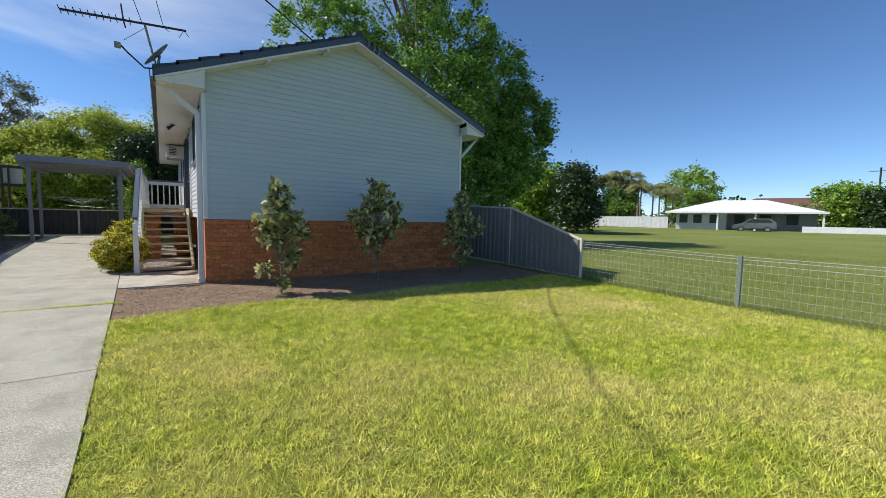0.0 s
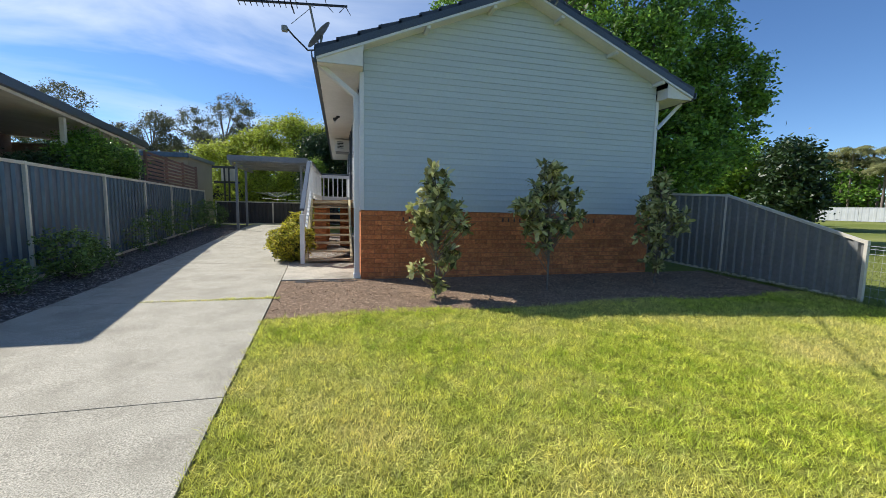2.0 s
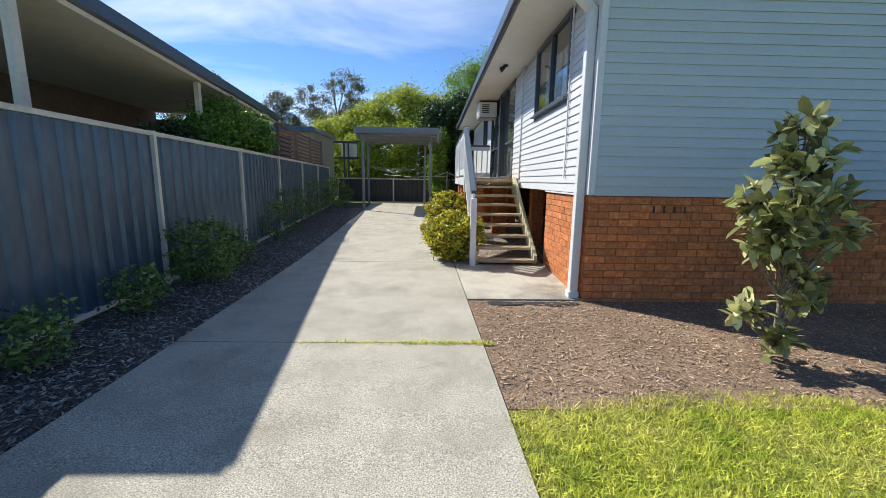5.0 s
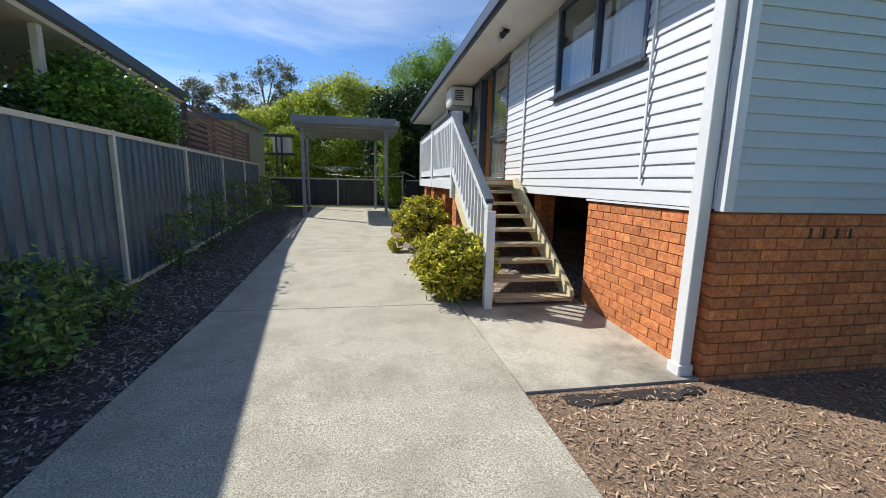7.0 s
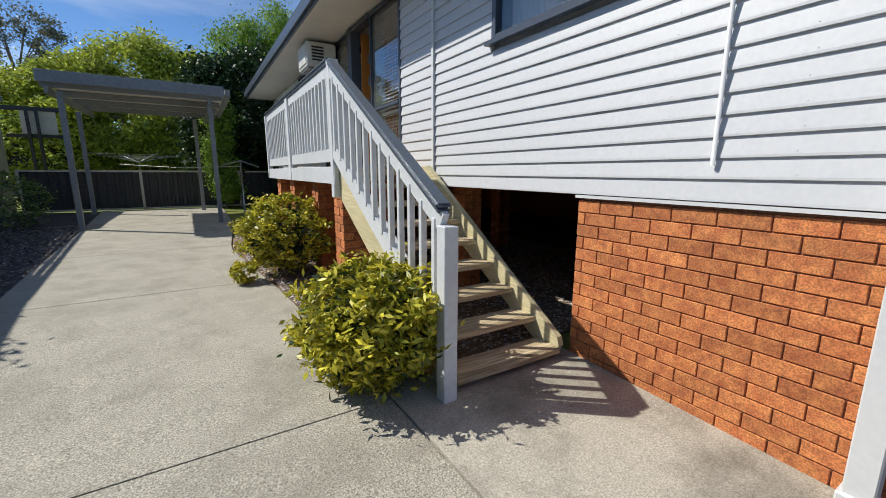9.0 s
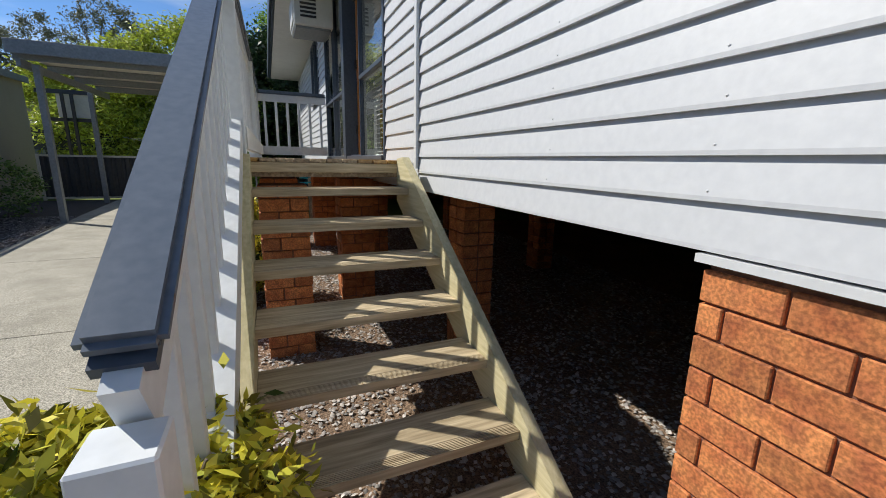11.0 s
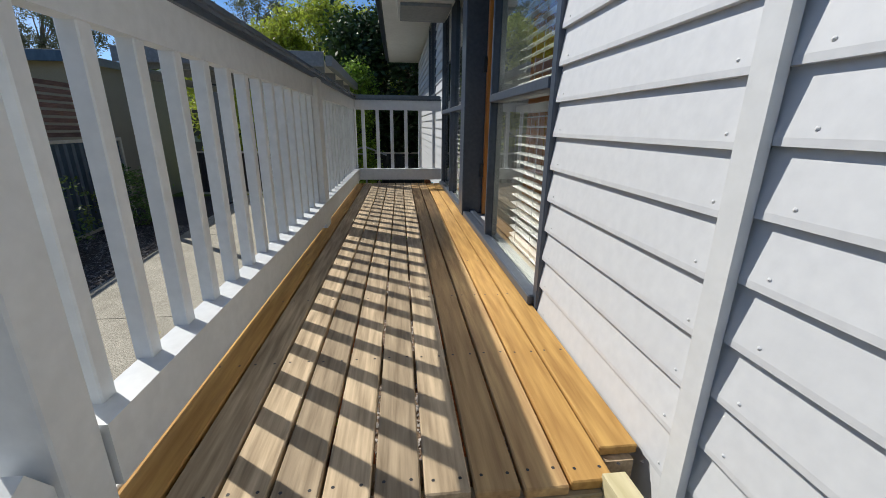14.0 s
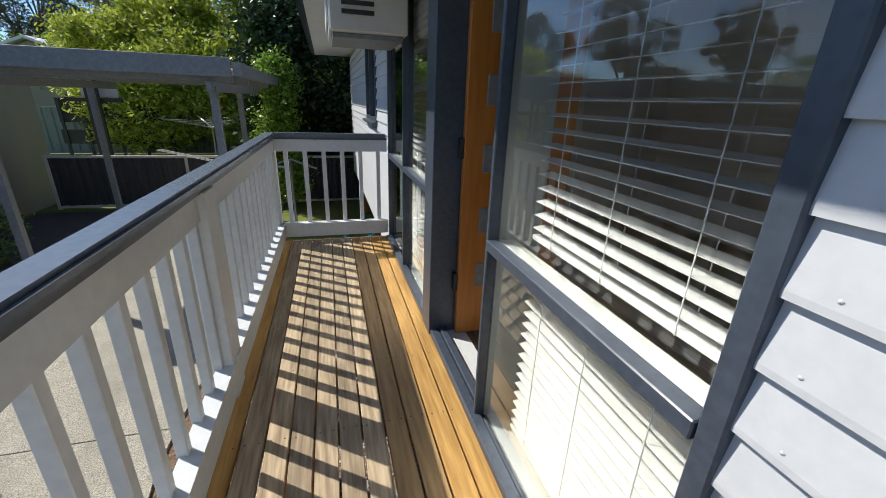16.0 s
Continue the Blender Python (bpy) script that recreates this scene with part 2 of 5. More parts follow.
    "batten": wood("batten", (0.17, 0.095, 0.07), (0.27, 0.16, 0.12), vary=0.15),
    "plastic": material("plastic", (0.66, 0.65, 0.61), (0.70, 0.69, 0.65), fine=20, rough=0.45, bump=0.03),
    "whitefence": material("whitefence", (0.42, 0.44, 0.45), (0.50, 0.52, 0.53), fine=3, rough=0.6, bump=0.1),
    "carpaint": material("carpaint", (0.17, 0.18, 0.19), (0.19, 0.2, 0.21), rough=0.25, bump=0, metal=0.6, coat=0.6),
    "dirtbrown": material("dirtbrown", (0.22, 0.16, 0.13), (0.30, 0.23, 0.19), fine=8, rough=0.8, bump=0.2),
    "lining": material("lining", (0.74, 0.70, 0.62), (0.8, 0.76, 0.68), fine=8, rough=0.8, bump=0.05),
    "greenfence": material("greenfence", (0.22, 0.26, 0.22), (0.28, 0.32, 0.28), fine=6, rough=0.7, bump=0.1),
    "post_green": material("post_green", (0.14, 0.17, 0.16), (0.20, 0.23, 0.22), fine=30, rough=0.6, bump=0.1),
    "whiteroof": material("whiteroof", (0.74, 0.76, 0.78), (0.8, 0.82, 0.84), fine=5, rough=0.5, bump=0.05),
    "redroof": material("redroof", (0.13, 0.06, 0.05), (0.18, 0.09, 0.07), fine=5, rough=0.8, bump=0.2),
    "turquoise": material("turquoise", (0.02, 0.30, 0.38), (0.03, 0.36, 0.44), rough=0.4, bump=0),
    "tyre": material("tyre", (0.02, 0.02, 0.02), (0.03, 0.03, 0.03), rough=0.8),
}


def leaf_mat(name, c1, c2, rough=0.45, through=0.35, vary=0.35):
    return material(name, c1, c2, fine=1.5, coarse=0.35, rough=rough, bump=0, vary=vary, island=True, through=through, c3=c1, amount=0.3, spec=0.5)


# Pale second colour covers leaf undersides and sun highlights painted into the leaves.
MAT["leaf_magnolia"] = leaf_mat("leaf_magnolia", (0.13, 0.18, 0.04), (0.74, 0.70, 0.36), rough=0.2, through=0.3, vary=0.7)
MAT["leaf_nandina"] = leaf_mat("leaf_nandina", (0.20, 0.25, 0.025), (0.80, 0.66, 0.06), vary=0.75, through=0.25)
MAT["leaf_big"] = leaf_mat("leaf_big", (0.06, 0.15, 0.022), (0.30, 0.50, 0.075), vary=0.6)
MAT["leaf_willow"] = leaf_mat("leaf_willow", (0.30, 0.37, 0.045), (0.56, 0.60, 0.09), vary=0.5)
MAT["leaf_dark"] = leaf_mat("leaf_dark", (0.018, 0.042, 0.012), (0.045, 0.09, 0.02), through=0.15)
MAT["leaf_gum"] = leaf_mat("leaf_gum", (0.10, 0.11, 0.065), (0.19, 0.20, 0.13))
MAT["leaf_mid"] = leaf_mat("leaf_mid", (0.12, 0.23, 0.028), (0.34, 0.50, 0.065), vary=0.5)
MAT["leaf_palm"] = leaf_mat("leaf_palm", (0.15, 0.17, 0.06), (0.34, 0.34, 0.14), vary=0.5)
MAT["leaf_low"] = leaf_mat("leaf_low", (0.05, 0.11, 0.02), (0.24, 0.34, 0.08), through=0.2, vary=0.6)


# ---------------------------------------------------------------- mesh helpers
def box(bm, x0, x1, y0, y1, z0, z1, bevel=0.0):
    v = [bm.verts.new(p) for p in ((x0, y0, z0), (x1, y0, z0), (x1, y1, z0), (x0, y1, z0), (x0, y0, z1), (x1, y0, z1), (x1, y1, z1), (x0, y1, z1))]
    f = [bm.faces.new([v[i] for i in q]) for q in ((3, 2, 1, 0), (4, 5, 6, 7), (0, 1, 5, 4), (1, 2, 6, 5), (2, 3, 7, 6), (3, 0, 4, 7))]
    if bevel:
        bmesh.ops.bevel(bm, geom=list({e for q in f for e in q.edges}), offset=bevel, segments=1, affect="EDGES")
    return bm


def beam(bm, p, q, w, h, up=(0, 0, 1)):
    """A bar of section w by h from p to q; w lies across, h along up."""
    p, q = Vector(p), Vector(q)
    d = (q - p).normalized()
    side = d.cross(Vector(up))
    side = side.normalized() if side.length > 1e-4 else Vector((1, 0, 0))
    top = side.cross(d).normalized()
    v = [bm.verts.new(c + side * a * w / 2 + top * b * h / 2) for c in (p, q) for a, b in ((-1, -1), (1, -1), (1, 1), (-1, 1))]
    for f in ((3, 2, 1, 0), (4, 5, 6, 7), (0, 1, 5, 4), (1, 2, 6, 5), (2, 3, 7, 6), (3, 0, 4, 7)):
        bm.faces.new([v[i] for i in f])
    return bm


def tube(bm, points, radii, sides=8):
    """A round bar through points, tapering by radii."""
    rings = []
    pts = [Vector(p) for p in points]
    for i, p in enumerate(pts):
        d = (pts[min(i + 1, len(pts) - 1)] - pts[max(i - 1, 0)]).normalized()
        a = d.cross(Vector((0, 0, 1)) if abs(d.z) < 0.95 else Vector((1, 0, 0))).normalized()
        b = d.cross(a)
        r = radii[i] if isinstance(radii, (list, tuple)) else radii
        rings.append([bm.verts.new(p + (a * math.cos(k * math.tau / sides) + b * math.sin(k * math.tau / sides)) * r) for k in range(sides)])
    for r0, r1 in zip(rings, rings[1:]):
        for k in range(sides):
            bm.faces.new((r0[k], r0[(k + 1) % sides], r1[(k + 1) % sides], r1[k])).smooth = sides > 5
    bm.faces.new(rings[0])
    bm.faces.new(rings[-1][::-1])
    return bm


def prism(bm, outline, y0, y1, axis="y"):
    """An outline of (a, z) points drawn out along y (a is x) or x (a is y)."""
    put = (lambda a, z, s: (a, s, z)) if axis == "y" else (lambda a, z, s: (s, a, z))
    r0 = [bm.verts.new(put(a, z, y0)) for a, z in outline]
    r1 = [bm.verts.new(put(a, z, y1)) for a, z in outline]
    n = len(outline)
    for k in range(n):
        bm.faces.new((r0[k], r0[(k + 1) % n], r1[(k + 1) % n], r1[k]))
    bm.faces.new(r0[::-1])
    bm.faces.new(r1)
    bmesh.ops.recalc_face_normals(bm, faces=bm.faces)
    return bm


def part(name, bm, mat, parent=None, label="", kind="", category="", group=""):
    me = bpy.data.meshes.new(name)
    bm.to_mesh(me)
    bm.free()
    me.materials.append(MAT[mat])
    ob = new(name, me)
    if parent is not None:
        ob.parent = parent
    return tagged(ob, label, category, group, kind)


def same(ob_name, me, parent, m, kind=""):
    ob = new(ob_name, me)
    ob.parent = parent
    ob.matrix_basis = m
    return tagged(ob, kind=kind)


def thing(name, label, category, group="", at=(0, 0, 0)):
    ob = new(name)
    ob.location = at
    ob.empty_display_size = 0.1
    return tagged(ob, label, category, group)


def mesh_np(name, verts, faces, mat, parent=None, kind="", label="", category=""):
    me = bpy.data.meshes.new(name)
    verts, faces = np.asarray(verts, dtype=np.float32), np.asarray(faces, dtype=np.int32)
    me.vertices.add(len(verts))
    me.vertices.foreach_set("co", verts.ravel())
    k = faces.shape[1]
    me.loops.add(faces.size)
    me.loops.foreach_set("vertex_index", faces.ravel())
    me.polygons.add(len(faces))
    me.polygons.foreach_set("loop_start", np.arange(0, faces.size, k, dtype=np.int32))
    me.update(calc_edges=True)
    me.materials.append(MAT[mat])
    ob = new(name, me)
    if parent is not None:
        ob.parent = parent
    return tagged(ob, label, category, "", kind)


def ground_z(x, y):
    """The lie of the land: it rises gently towards the back and across the field."""
    x, y = np.asarray(x, dtype=float), np.asarray(y, dtype=float)
    z = np.interp(y, (-40, 3, 5.25, 7.6, 10.6, 20, 26), (0, 0, 0.04, 0.10, 0.20, 0.42, 0.45))
    out = np.clip((x - 8.6) * 0.014, 0, 0.9)
    w = np.clip((x - 8.6) / 14, 0, 1)
    return z * (1 - w) + out * 1.0 + 0.08 * w


def gz(x, y):
    return float(ground_z(x, y))


def leaf_cloud(points, size, rng, long=1.8, droop=0.0):
    """Small pointed leaves at points, each turned its own way."""
    n = len(points)
    a = rng.normal(size=(n, 3))
    a[:, 2] = a[:, 2] * 0.6 - droop
    a /= np.linalg.norm(a, axis=1)[:, None]
    b = np.cross(a, rng.normal(size=(n, 3)))
    b /= np.linalg.norm(b, axis=1)[:, None] + 1e-9
    s = size * rng.uniform(0.6, 1.25, n)[:, None]
    a, b = a * s * long / 2, b * s / 2
    p = np.asarray(points)
    nrm = np.cross(a, b)
    nrm /= np.linalg.norm(nrm, axis=1)[:, None] + 1e-9
    v = np.stack([p - a, p + b + nrm * s * 0.12, p + a, p - b + nrm * s * 0.12], axis=1).reshape(-1, 3)
    return v, np.arange(4 * n).reshape(n, 4)


def clumps(rng, centre, radii, count, leaves, spread, shell=0.55):
    """Clump centres inside an uneven ellipsoid, and leaf points around them."""
    c = rng.normal(size=(count, 3))
    c /= np.linalg.norm(c, axis=1)[:, None]
    c *= (shell + (1 - shell) * rng.uniform(0, 1, count) ** 0.5)[:, None]
    c = np.asarray(centre) + c * np.asarray(radii)
    s = spread * rng.uniform(0.5, 1.3, count)
    p = np.repeat(c, leaves, axis=0) + rng.normal(size=(count * leaves, 3)) * np.repeat(s, leaves)[:, None] * (1, 1, 0.75)
    return c, p


def tree(name, label, at, height, crown, lobes, leaf, mat, bark="bark", seed=1, trunk=0.2, clump=60, spread=0.5, count=60, fork=0.35, category="tree", group="", long=1.8, droop=0.0):
    """A tapered trunk, limbs to each lobe of the crown, and a crown of leaf clumps."""
    rng = np.random.default_rng(seed)
    x, y = at
    z = gz(x, y)
    root = thing(name, label, category, group, (x, y, z))
    bm = bmesh.new()
    top = Vector((rng.normal() * 0.02 * height, rng.normal() * 0.02 * height, height * fork))
    tube(bm, [(0, 0, -0.1), (0, 0, height * 0.03), top * 0.55 + Vector((trunk * 0.4, 0, 0)), top], [trunk * 1.5, trunk * 1.1, trunk * 0.85, trunk * 0.7])
    part("trunk", bm, bark, root)
    allp = []
    limbs = bmesh.new()
    for lx, ly, lz, rx, ry, rz in lobes:
        c, p = clumps(rng, (lx, ly, lz), (rx, ry, rz), count, clump, spread)
        allp.append(p)
        mid = top.lerp(Vector((lx, ly, lz)), 0.5) + Vector((rng.normal() * 0.2, rng.normal() * 0.2, 0.1 * rz))
        tube(limbs, [top * 0.93, mid, (lx, ly, lz + rz * 0.3)], [trunk * 0.55, trunk * 0.36, trunk * 0.14], 6)
        for q in c[:: max(1, count // 9)]:
            tube(limbs, [mid, mid.lerp(Vector(q), 0.55) + Vector((0, 0, 0.1 * rz)), q], [trunk * 0.25, trunk * 0.13, trunk * 0.04], 5)
    part("limb", limbs, bark, root)
    v, f = leaf_cloud(np.concatenate(allp), leaf, rng, long, droop)
    mesh_np("crown", v, f, mat, root)
    return root


# ---------------------------------------------------------------- ground
DRIVE = [(-3.0, -3.9, -0.35), (3.0, -3.45, -0.46), (5.0, -3.36, -0.54), (7.72, -3.32, -0.64), (10.75, -3.27, -0.76), (13.2, -3.36, -0.95), (15.9, -3.5, -1.25), (19.0, -3.62, -1.0), (23.3, -3.95, -1.0)]


def drive_edges(y):
    a = np.array(DRIVE)
    return float(np.interp(y, a[:, 0], a[:, 1])), float(np.interp(y, a[:, 0], a[:, 2]))


def sheet(name, xs, ys, lift, mat, kind="structure", jitter=0.0, bottom=None):
    X, Y = np.meshgrid(xs, ys)
    rng = np.random.default_rng(5)
    Z = ground_z(X, Y) + lift + rng.normal(size=X.shape) * jitter
    v = np.stack([X, Y, Z], -1).reshape(-1, 3)
    n, m = len(xs), len(ys)
    i = np.arange(n * m).reshape(m, n)
    f = np.stack([i[:-1, :-1], i[:-1, 1:], i[1:, 1:], i[1:, :-1]], -1).reshape(-1, 4)
    return mesh_np(name, v, f, mat, kind=kind)


gx = np.concatenate([[-600, -200, -80, -30, -12], np.linspace(-8, 24, 90), [30, 40, 50, 60, 72.9, 80, 120, 250, 700]])
gy = np.concatenate([[-500, -150, -50, -20], np.linspace(-8, 30, 100), [40, 60, 100, 250, 800]])
sheet("ground", gx, gy, -0.02, "field")


def strip(name, y0, y1, left, right, lift, thick, mat, kind="structure", step=0.4, parent=None):
    """A slab between two edges that follows the ground."""
    n = max(2, int((y1 - y0) / step) + 1)
    bm = bmesh.new()
    rows = []
    for y in np.linspace(y0, y1, n):
        a, b = left(y), right(y)
        z0, z1 = gz(a, y), gz(b, y)
        rows.append([bm.verts.new(p) for p in ((a, y, z0 + lift), (b, y, z1 + lift), (b, y, z1 + lift - thick), (a, y, z0 + lift - thick))])
    for r, s in zip(rows, rows[1:]):
        for k in range(4):
            bm.faces.new((r[k], r[(k + 1) % 4], s[(k + 1) % 4], s[k]))
    bm.faces.new(rows[0][::-1])
    bm.faces.new(rows[-1])
    bmesh.ops.recalc_face_normals(bm, faces=bm.faces)
    return part(name, bm, mat, parent, kind=kind)


driveway = new("driveway")
tagged(driveway, "pale weathered concrete driveway poured in broad panels beside the lawn", "driveway", "", "structure")
joints = [-3.0, -0.4, 2.0, 4.75, 7.72, 10.75, 13.75, 16.2, 19.3, 23.3]
for y0, y1 in zip(joints, joints[1:]):
    strip("panel", y0 + 0.006, y1 - 0.006, lambda y: drive_edges(y)[0], lambda y: drive_edges(y)[1], 0.02, 0.1, "concrete", "structure", parent=driveway)
strip("joint_filler", -3.0, 23.3, lambda y: drive_edges(y)[0] + 0.02, lambda y: drive_edges(y)[1] - 0.02, 0.008, 0.05, "joint", parent=driveway)
strip("path", 8.93, 10.95, lambda y: drive_edges(y)[1] + 0.012, lambda y: 0.678, 0.022, 0.1, "slab")
strip("lawn", -8, 6.75, lambda y: drive_edges(y)[1] + 0.01, lambda y: 8.38, 0.0, 0.05, "lawn")
strip("garden_bed", 6.75, 8.915, lambda y: drive_edges(y)[1] + 0.012, lambda y: 8.3, 0.005, 0.05, "soil")
strip("fence_bed", -3, 23.3, lambda y: -4.95 - 0.06 * max(0, y - 8), lambda y: drive_edges(y)[0] - 0.01, -0.005, 0.05, "bed")
strip("underfloor_ground", 10.96, 17.6, lambda y: drive_edges(y)[1] + 0.012, lambda y: 6.6, -0.003, 0.05, "soil")


# ---------------------------------------------------------------- the house
WX, EX, GY, RY = 0.68, 6.78, 8.92, 22.6
BASE, EAVE, LAP = 1.41, 3.93, 0.109
RX, RZ = 3.66, 5.50
SLOPE = (RZ - 3.97) / (RX + 0.07)


def under_roof(x):
    return RZ - 0.17 - SLOPE * abs(x - RX)


house = new("house")
tagged(house, "pale grey weatherboard cottage on red brick with dark tiled roof", "house")

DOORS = (13.50, 17.02, 1.585, 3.74)
WIN1 = (9.90, 11.68, 2.66, 3.74)
WIN2 = (17.95, 19.05, 2.68, 3.74)
T0, T1 = WX + 0.025, WX + 0.12
for y0, y1, z0, z1 in ((GY + 0.03, 9.90, BASE, EAVE), (9.90, 11.68, BASE, 2.66), (9.90, 11.68, 3.74, EAVE), (11.68, 13.50, BASE, EAVE), (13.50, 17.02, BASE, 1.585),
                       (13.50, 17.02, 3.74, EAVE), (17.02, 17.95, BASE, EAVE), (17.95, 19.05, BASE, 2.68), (17.95, 19.05, 3.74, EAVE), (19.05, RY, BASE, EAVE)):
    part("wall_west", box(bmesh.new(), T0, T1, y0, y1, z0, z1), "white", house, kind="structure")
bm = bmesh.new()
prism(bm, [(T0, BASE), (EX - 0.02, BASE), (EX - 0.02, under_roof(EX) - 0.02), (RX, under_roof(RX) - 0.02), (T0, under_roof(T0) - 0.02)], GY + 0.025, GY + 0.12)
part("wall_south", bm, "gable", house, kind="structure")
part("wall_east", box(bmesh.new(), EX - 0.12, EX - 0.021, GY + 0.121, RY - 0.1, BASE, EAVE), "gable", house, kind="structure")
bm = bmesh.new()
prism(bm, [(T0, BASE), (EX - 0.02, BASE), (EX - 0.02, under_roof(EX) - 0.02), (RX, under_roof(RX) - 0.02), (T0, under_roof(T0) - 0.02)], RY - 0.1, RY)
part("wall_north", bm, "gable", house, kind="structure")
part("floor", box(bmesh.new(), T1, EX - 0.121, GY + 0.121, RY - 0.1, BASE, 1.58), "deck", house, kind="structure")
part("ceiling", box(bmesh.new(), T1, EX - 0.121, GY + 0.121, RY - 0.1, 3.86, 3.92), "inside", house, kind="structure")
bm = bmesh.new()
box(bm, 4.2, 4.3, GY + 0.121, RY - 0.1, 1.58, 3.86)
box(bm, T1, 4.2, 12.6, 12.7, 1.58, 3.86)
box(bm, T1, 4.2, 17.5, 17.6, 1.58, 3.86)
part("inner_walls", bm, "inside", house, kind="structure")


def board(bm, a0, a1, z, face, axis, top=LAP):
    """One lapped board: thick at its lower edge, thin above."""
    s = -1
    outline = ((face + s * 0.020, z), (face + s * 0.020, z + 0.012), (face + s * 0.004, z + top + 0.008), (face + 0.02, z + top + 0.008), (face + 0.02, z))
    rows = []
    for a in (a0, a1):
        rows.append([bm.verts.new((f, a, zz) if axis == "y" else (a, f, zz)) for f, zz in outline])
    n = len(outline)
    for k in range(n):
        bm.faces.new((rows[0][k], rows[0][(k + 1) % n], rows[1][(k + 1) % n], rows[1][k]))
    bm.faces.new(rows[0][::-1])
    bm.faces.new(rows[1])
    bmesh.ops.recalc_face_normals(bm, faces=bm.faces)


# ---------------------------------------------------------------- roof
y0, y1 = GY - 0.32, RY + 0.3
roof = new("roof")
roof.parent = house
tagged(roof, "dark blue-grey concrete tiles stepping up to the ridge")
for s in (-1, 1):
    ex = RX + s * (RX + 0.07)
    n = 11
    for k in range(n):
        a, b = k / n, (k + 1) / n
        xa, xb = ex + (RX - ex) * a, ex + (RX - ex) * (b + 0.012)
        za, zb = RZ - SLOPE * abs(xa - RX), RZ - SLOPE * abs(xb - RX)
        pts = [(xa, za - 0.03), (xa, za + 0.05), (xb, zb + 0.012), (xb, zb - 0.05)]
        bm = bmesh.new()
        prism(bm, pts if s < 0 else pts[::-1], y0, y1)
        part("tile_course", bm, "roof", roof)
bm = bmesh.new()
tube(bm, [(RX, y0, RZ + 0.01), (RX, y1, RZ + 0.01)], 0.085, 10)
part("ridge", bm, "roof", roof)
bm = bmesh.new()
for s in (-1, 1):
    ex = RX + s * (RX + 0.05)
    ze = RZ - SLOPE * abs(ex - RX)
    prism(bm, [(ex, ze - 0.15), (ex, ze - 0.034), (RX, RZ - 0.034), (RX, RZ - 0.15)], GY - 0.34, GY - 0.3)
part("barge_board", bm, "navy", house)
bm = bmesh.new()
for s in (-1, 1):
    ex = RX + s * (RX + 0.04)
    ze = RZ - SLOPE * abs(ex - RX)
    prism(bm, [(ex, ze - 0.19), (ex, ze - 0.151), (RX, RZ - 0.151), (RX, RZ - 0.19)], GY - 0.335, GY - 0.3)
part("barge_trim", bm, "trim", house)
bm = bmesh.new()
for s in (-1, 1):
    ex = RX + s * (RX - WX + 0.02)
    ze = RZ - SLOPE * abs(ex - RX)
    prism(bm, [(ex, ze - 0.175), (ex, ze - 0.155), (RX, RZ - 0.155), (RX, RZ - 0.175)], GY - 0.299, GY + 0.03)
part("rake_soffit", bm, "soffit", house)
for s in (-1, 1):
    for k in (0.18, 0.5, 0.8):
        x = RX + s * k * (RX + 0.07)
        z = RZ - SLOPE * abs(x - RX) - 0.21
        part("purlin", box(bmesh.new(), x - 0.035, x + 0.035, GY - 0.298, GY + 0.02, z - 0.03, z + 0.034, 0.004), "trim", house)
for x0, x1, ex in ((-0.03, WX + 0.02, -0.07), (EX - 0.02, 2 * RX + 0.03, 2 * RX + 0.07)):
    part("soffit", box(bmesh.new(), x0, x1, GY - 0.30, RY + 0.28, 3.765, 3.79), "soffit", house)
    w = 1 if ex > 1 else -1
    bm = bmesh.new()
    prism(bm, [(ex + w * 0.0, 3.79), (ex + w * 0.04, 3.79), (ex + w * 0.05, 3.92), (ex + w * 0.035, 3.92), (ex + w * 0.025, 3.81), (ex + w * 0.0, 3.81)], GY - 0.34, RY + 0.3)
    part("gutter", bm, "navy", house)
    part("fascia", box(bmesh.new(), min(ex, ex - w * 0.03), max(ex, ex - w * 0.03), GY - 0.3, RY + 0.28, 3.75, 3.93), "navy", house)

for a, b in ((-0.028, WX + 0.02), (2 * RX + 0.028, EX - 0.02)):
    bm = bmesh.new()
    za, zb = RZ - SLOPE * abs(a - RX) - 0.16, RZ - SLOPE * abs(b - RX) - 0.18
    prism(bm, [(a, 3.765), (b, 3.765), (b, zb), (a, max(za, 3.80))], GY - 0.297, GY - 0.28)
    part("eave_end", bm, "soffit", house)

for x in (WX - 0.02, EX + 0.001):
    part("eave_return", box(bmesh.new(), x, x + 0.019, GY - 0.279, GY + 0.02, 3.791, 3.98), "soffit", house)

# downpipe
bm = bmesh.new()
box(bm, WX - 0.125, WX - 0.03, 8.99, 9.09, 0.22, 3.40, 0.006)
part("downpipe", bm, "trim", house)
bm = bmesh.new()
beam(bm, (WX - 0.08, 9.04, 3.38), (-0.02, 8.85, 3.80), 0.095, 0.07)
part("downpipe_elbow", bm, "trim", house)
part("downpipe_shoe", box(bmesh.new(), WX - 0.14, WX - 0.015, 8.975, 9.105, 0.15, 0.25, 0.008), "trim", house)
bm = bmesh.new()
tube(bm, [(EX + 0.02, GY - 0.02, 3.2), (EX + 0.55, GY - 0.05, 3.75)], 0.04)
part("downpipe_elbow", bm, "trim", house)
for n, (x, y) in enumerate(((WX, GY), (EX, GY))):
    s = 1 if x < 1 else -1
    part("corner_trim", box(bmesh.new(), min(x - s * 0.028, x + s * 0.045), max(x - s * 0.028, x + s * 0.045), y - 0.03, y + 0.05, BASE - 0.01, 3.76, 0.002), "trim", house)
bm = bmesh.new()
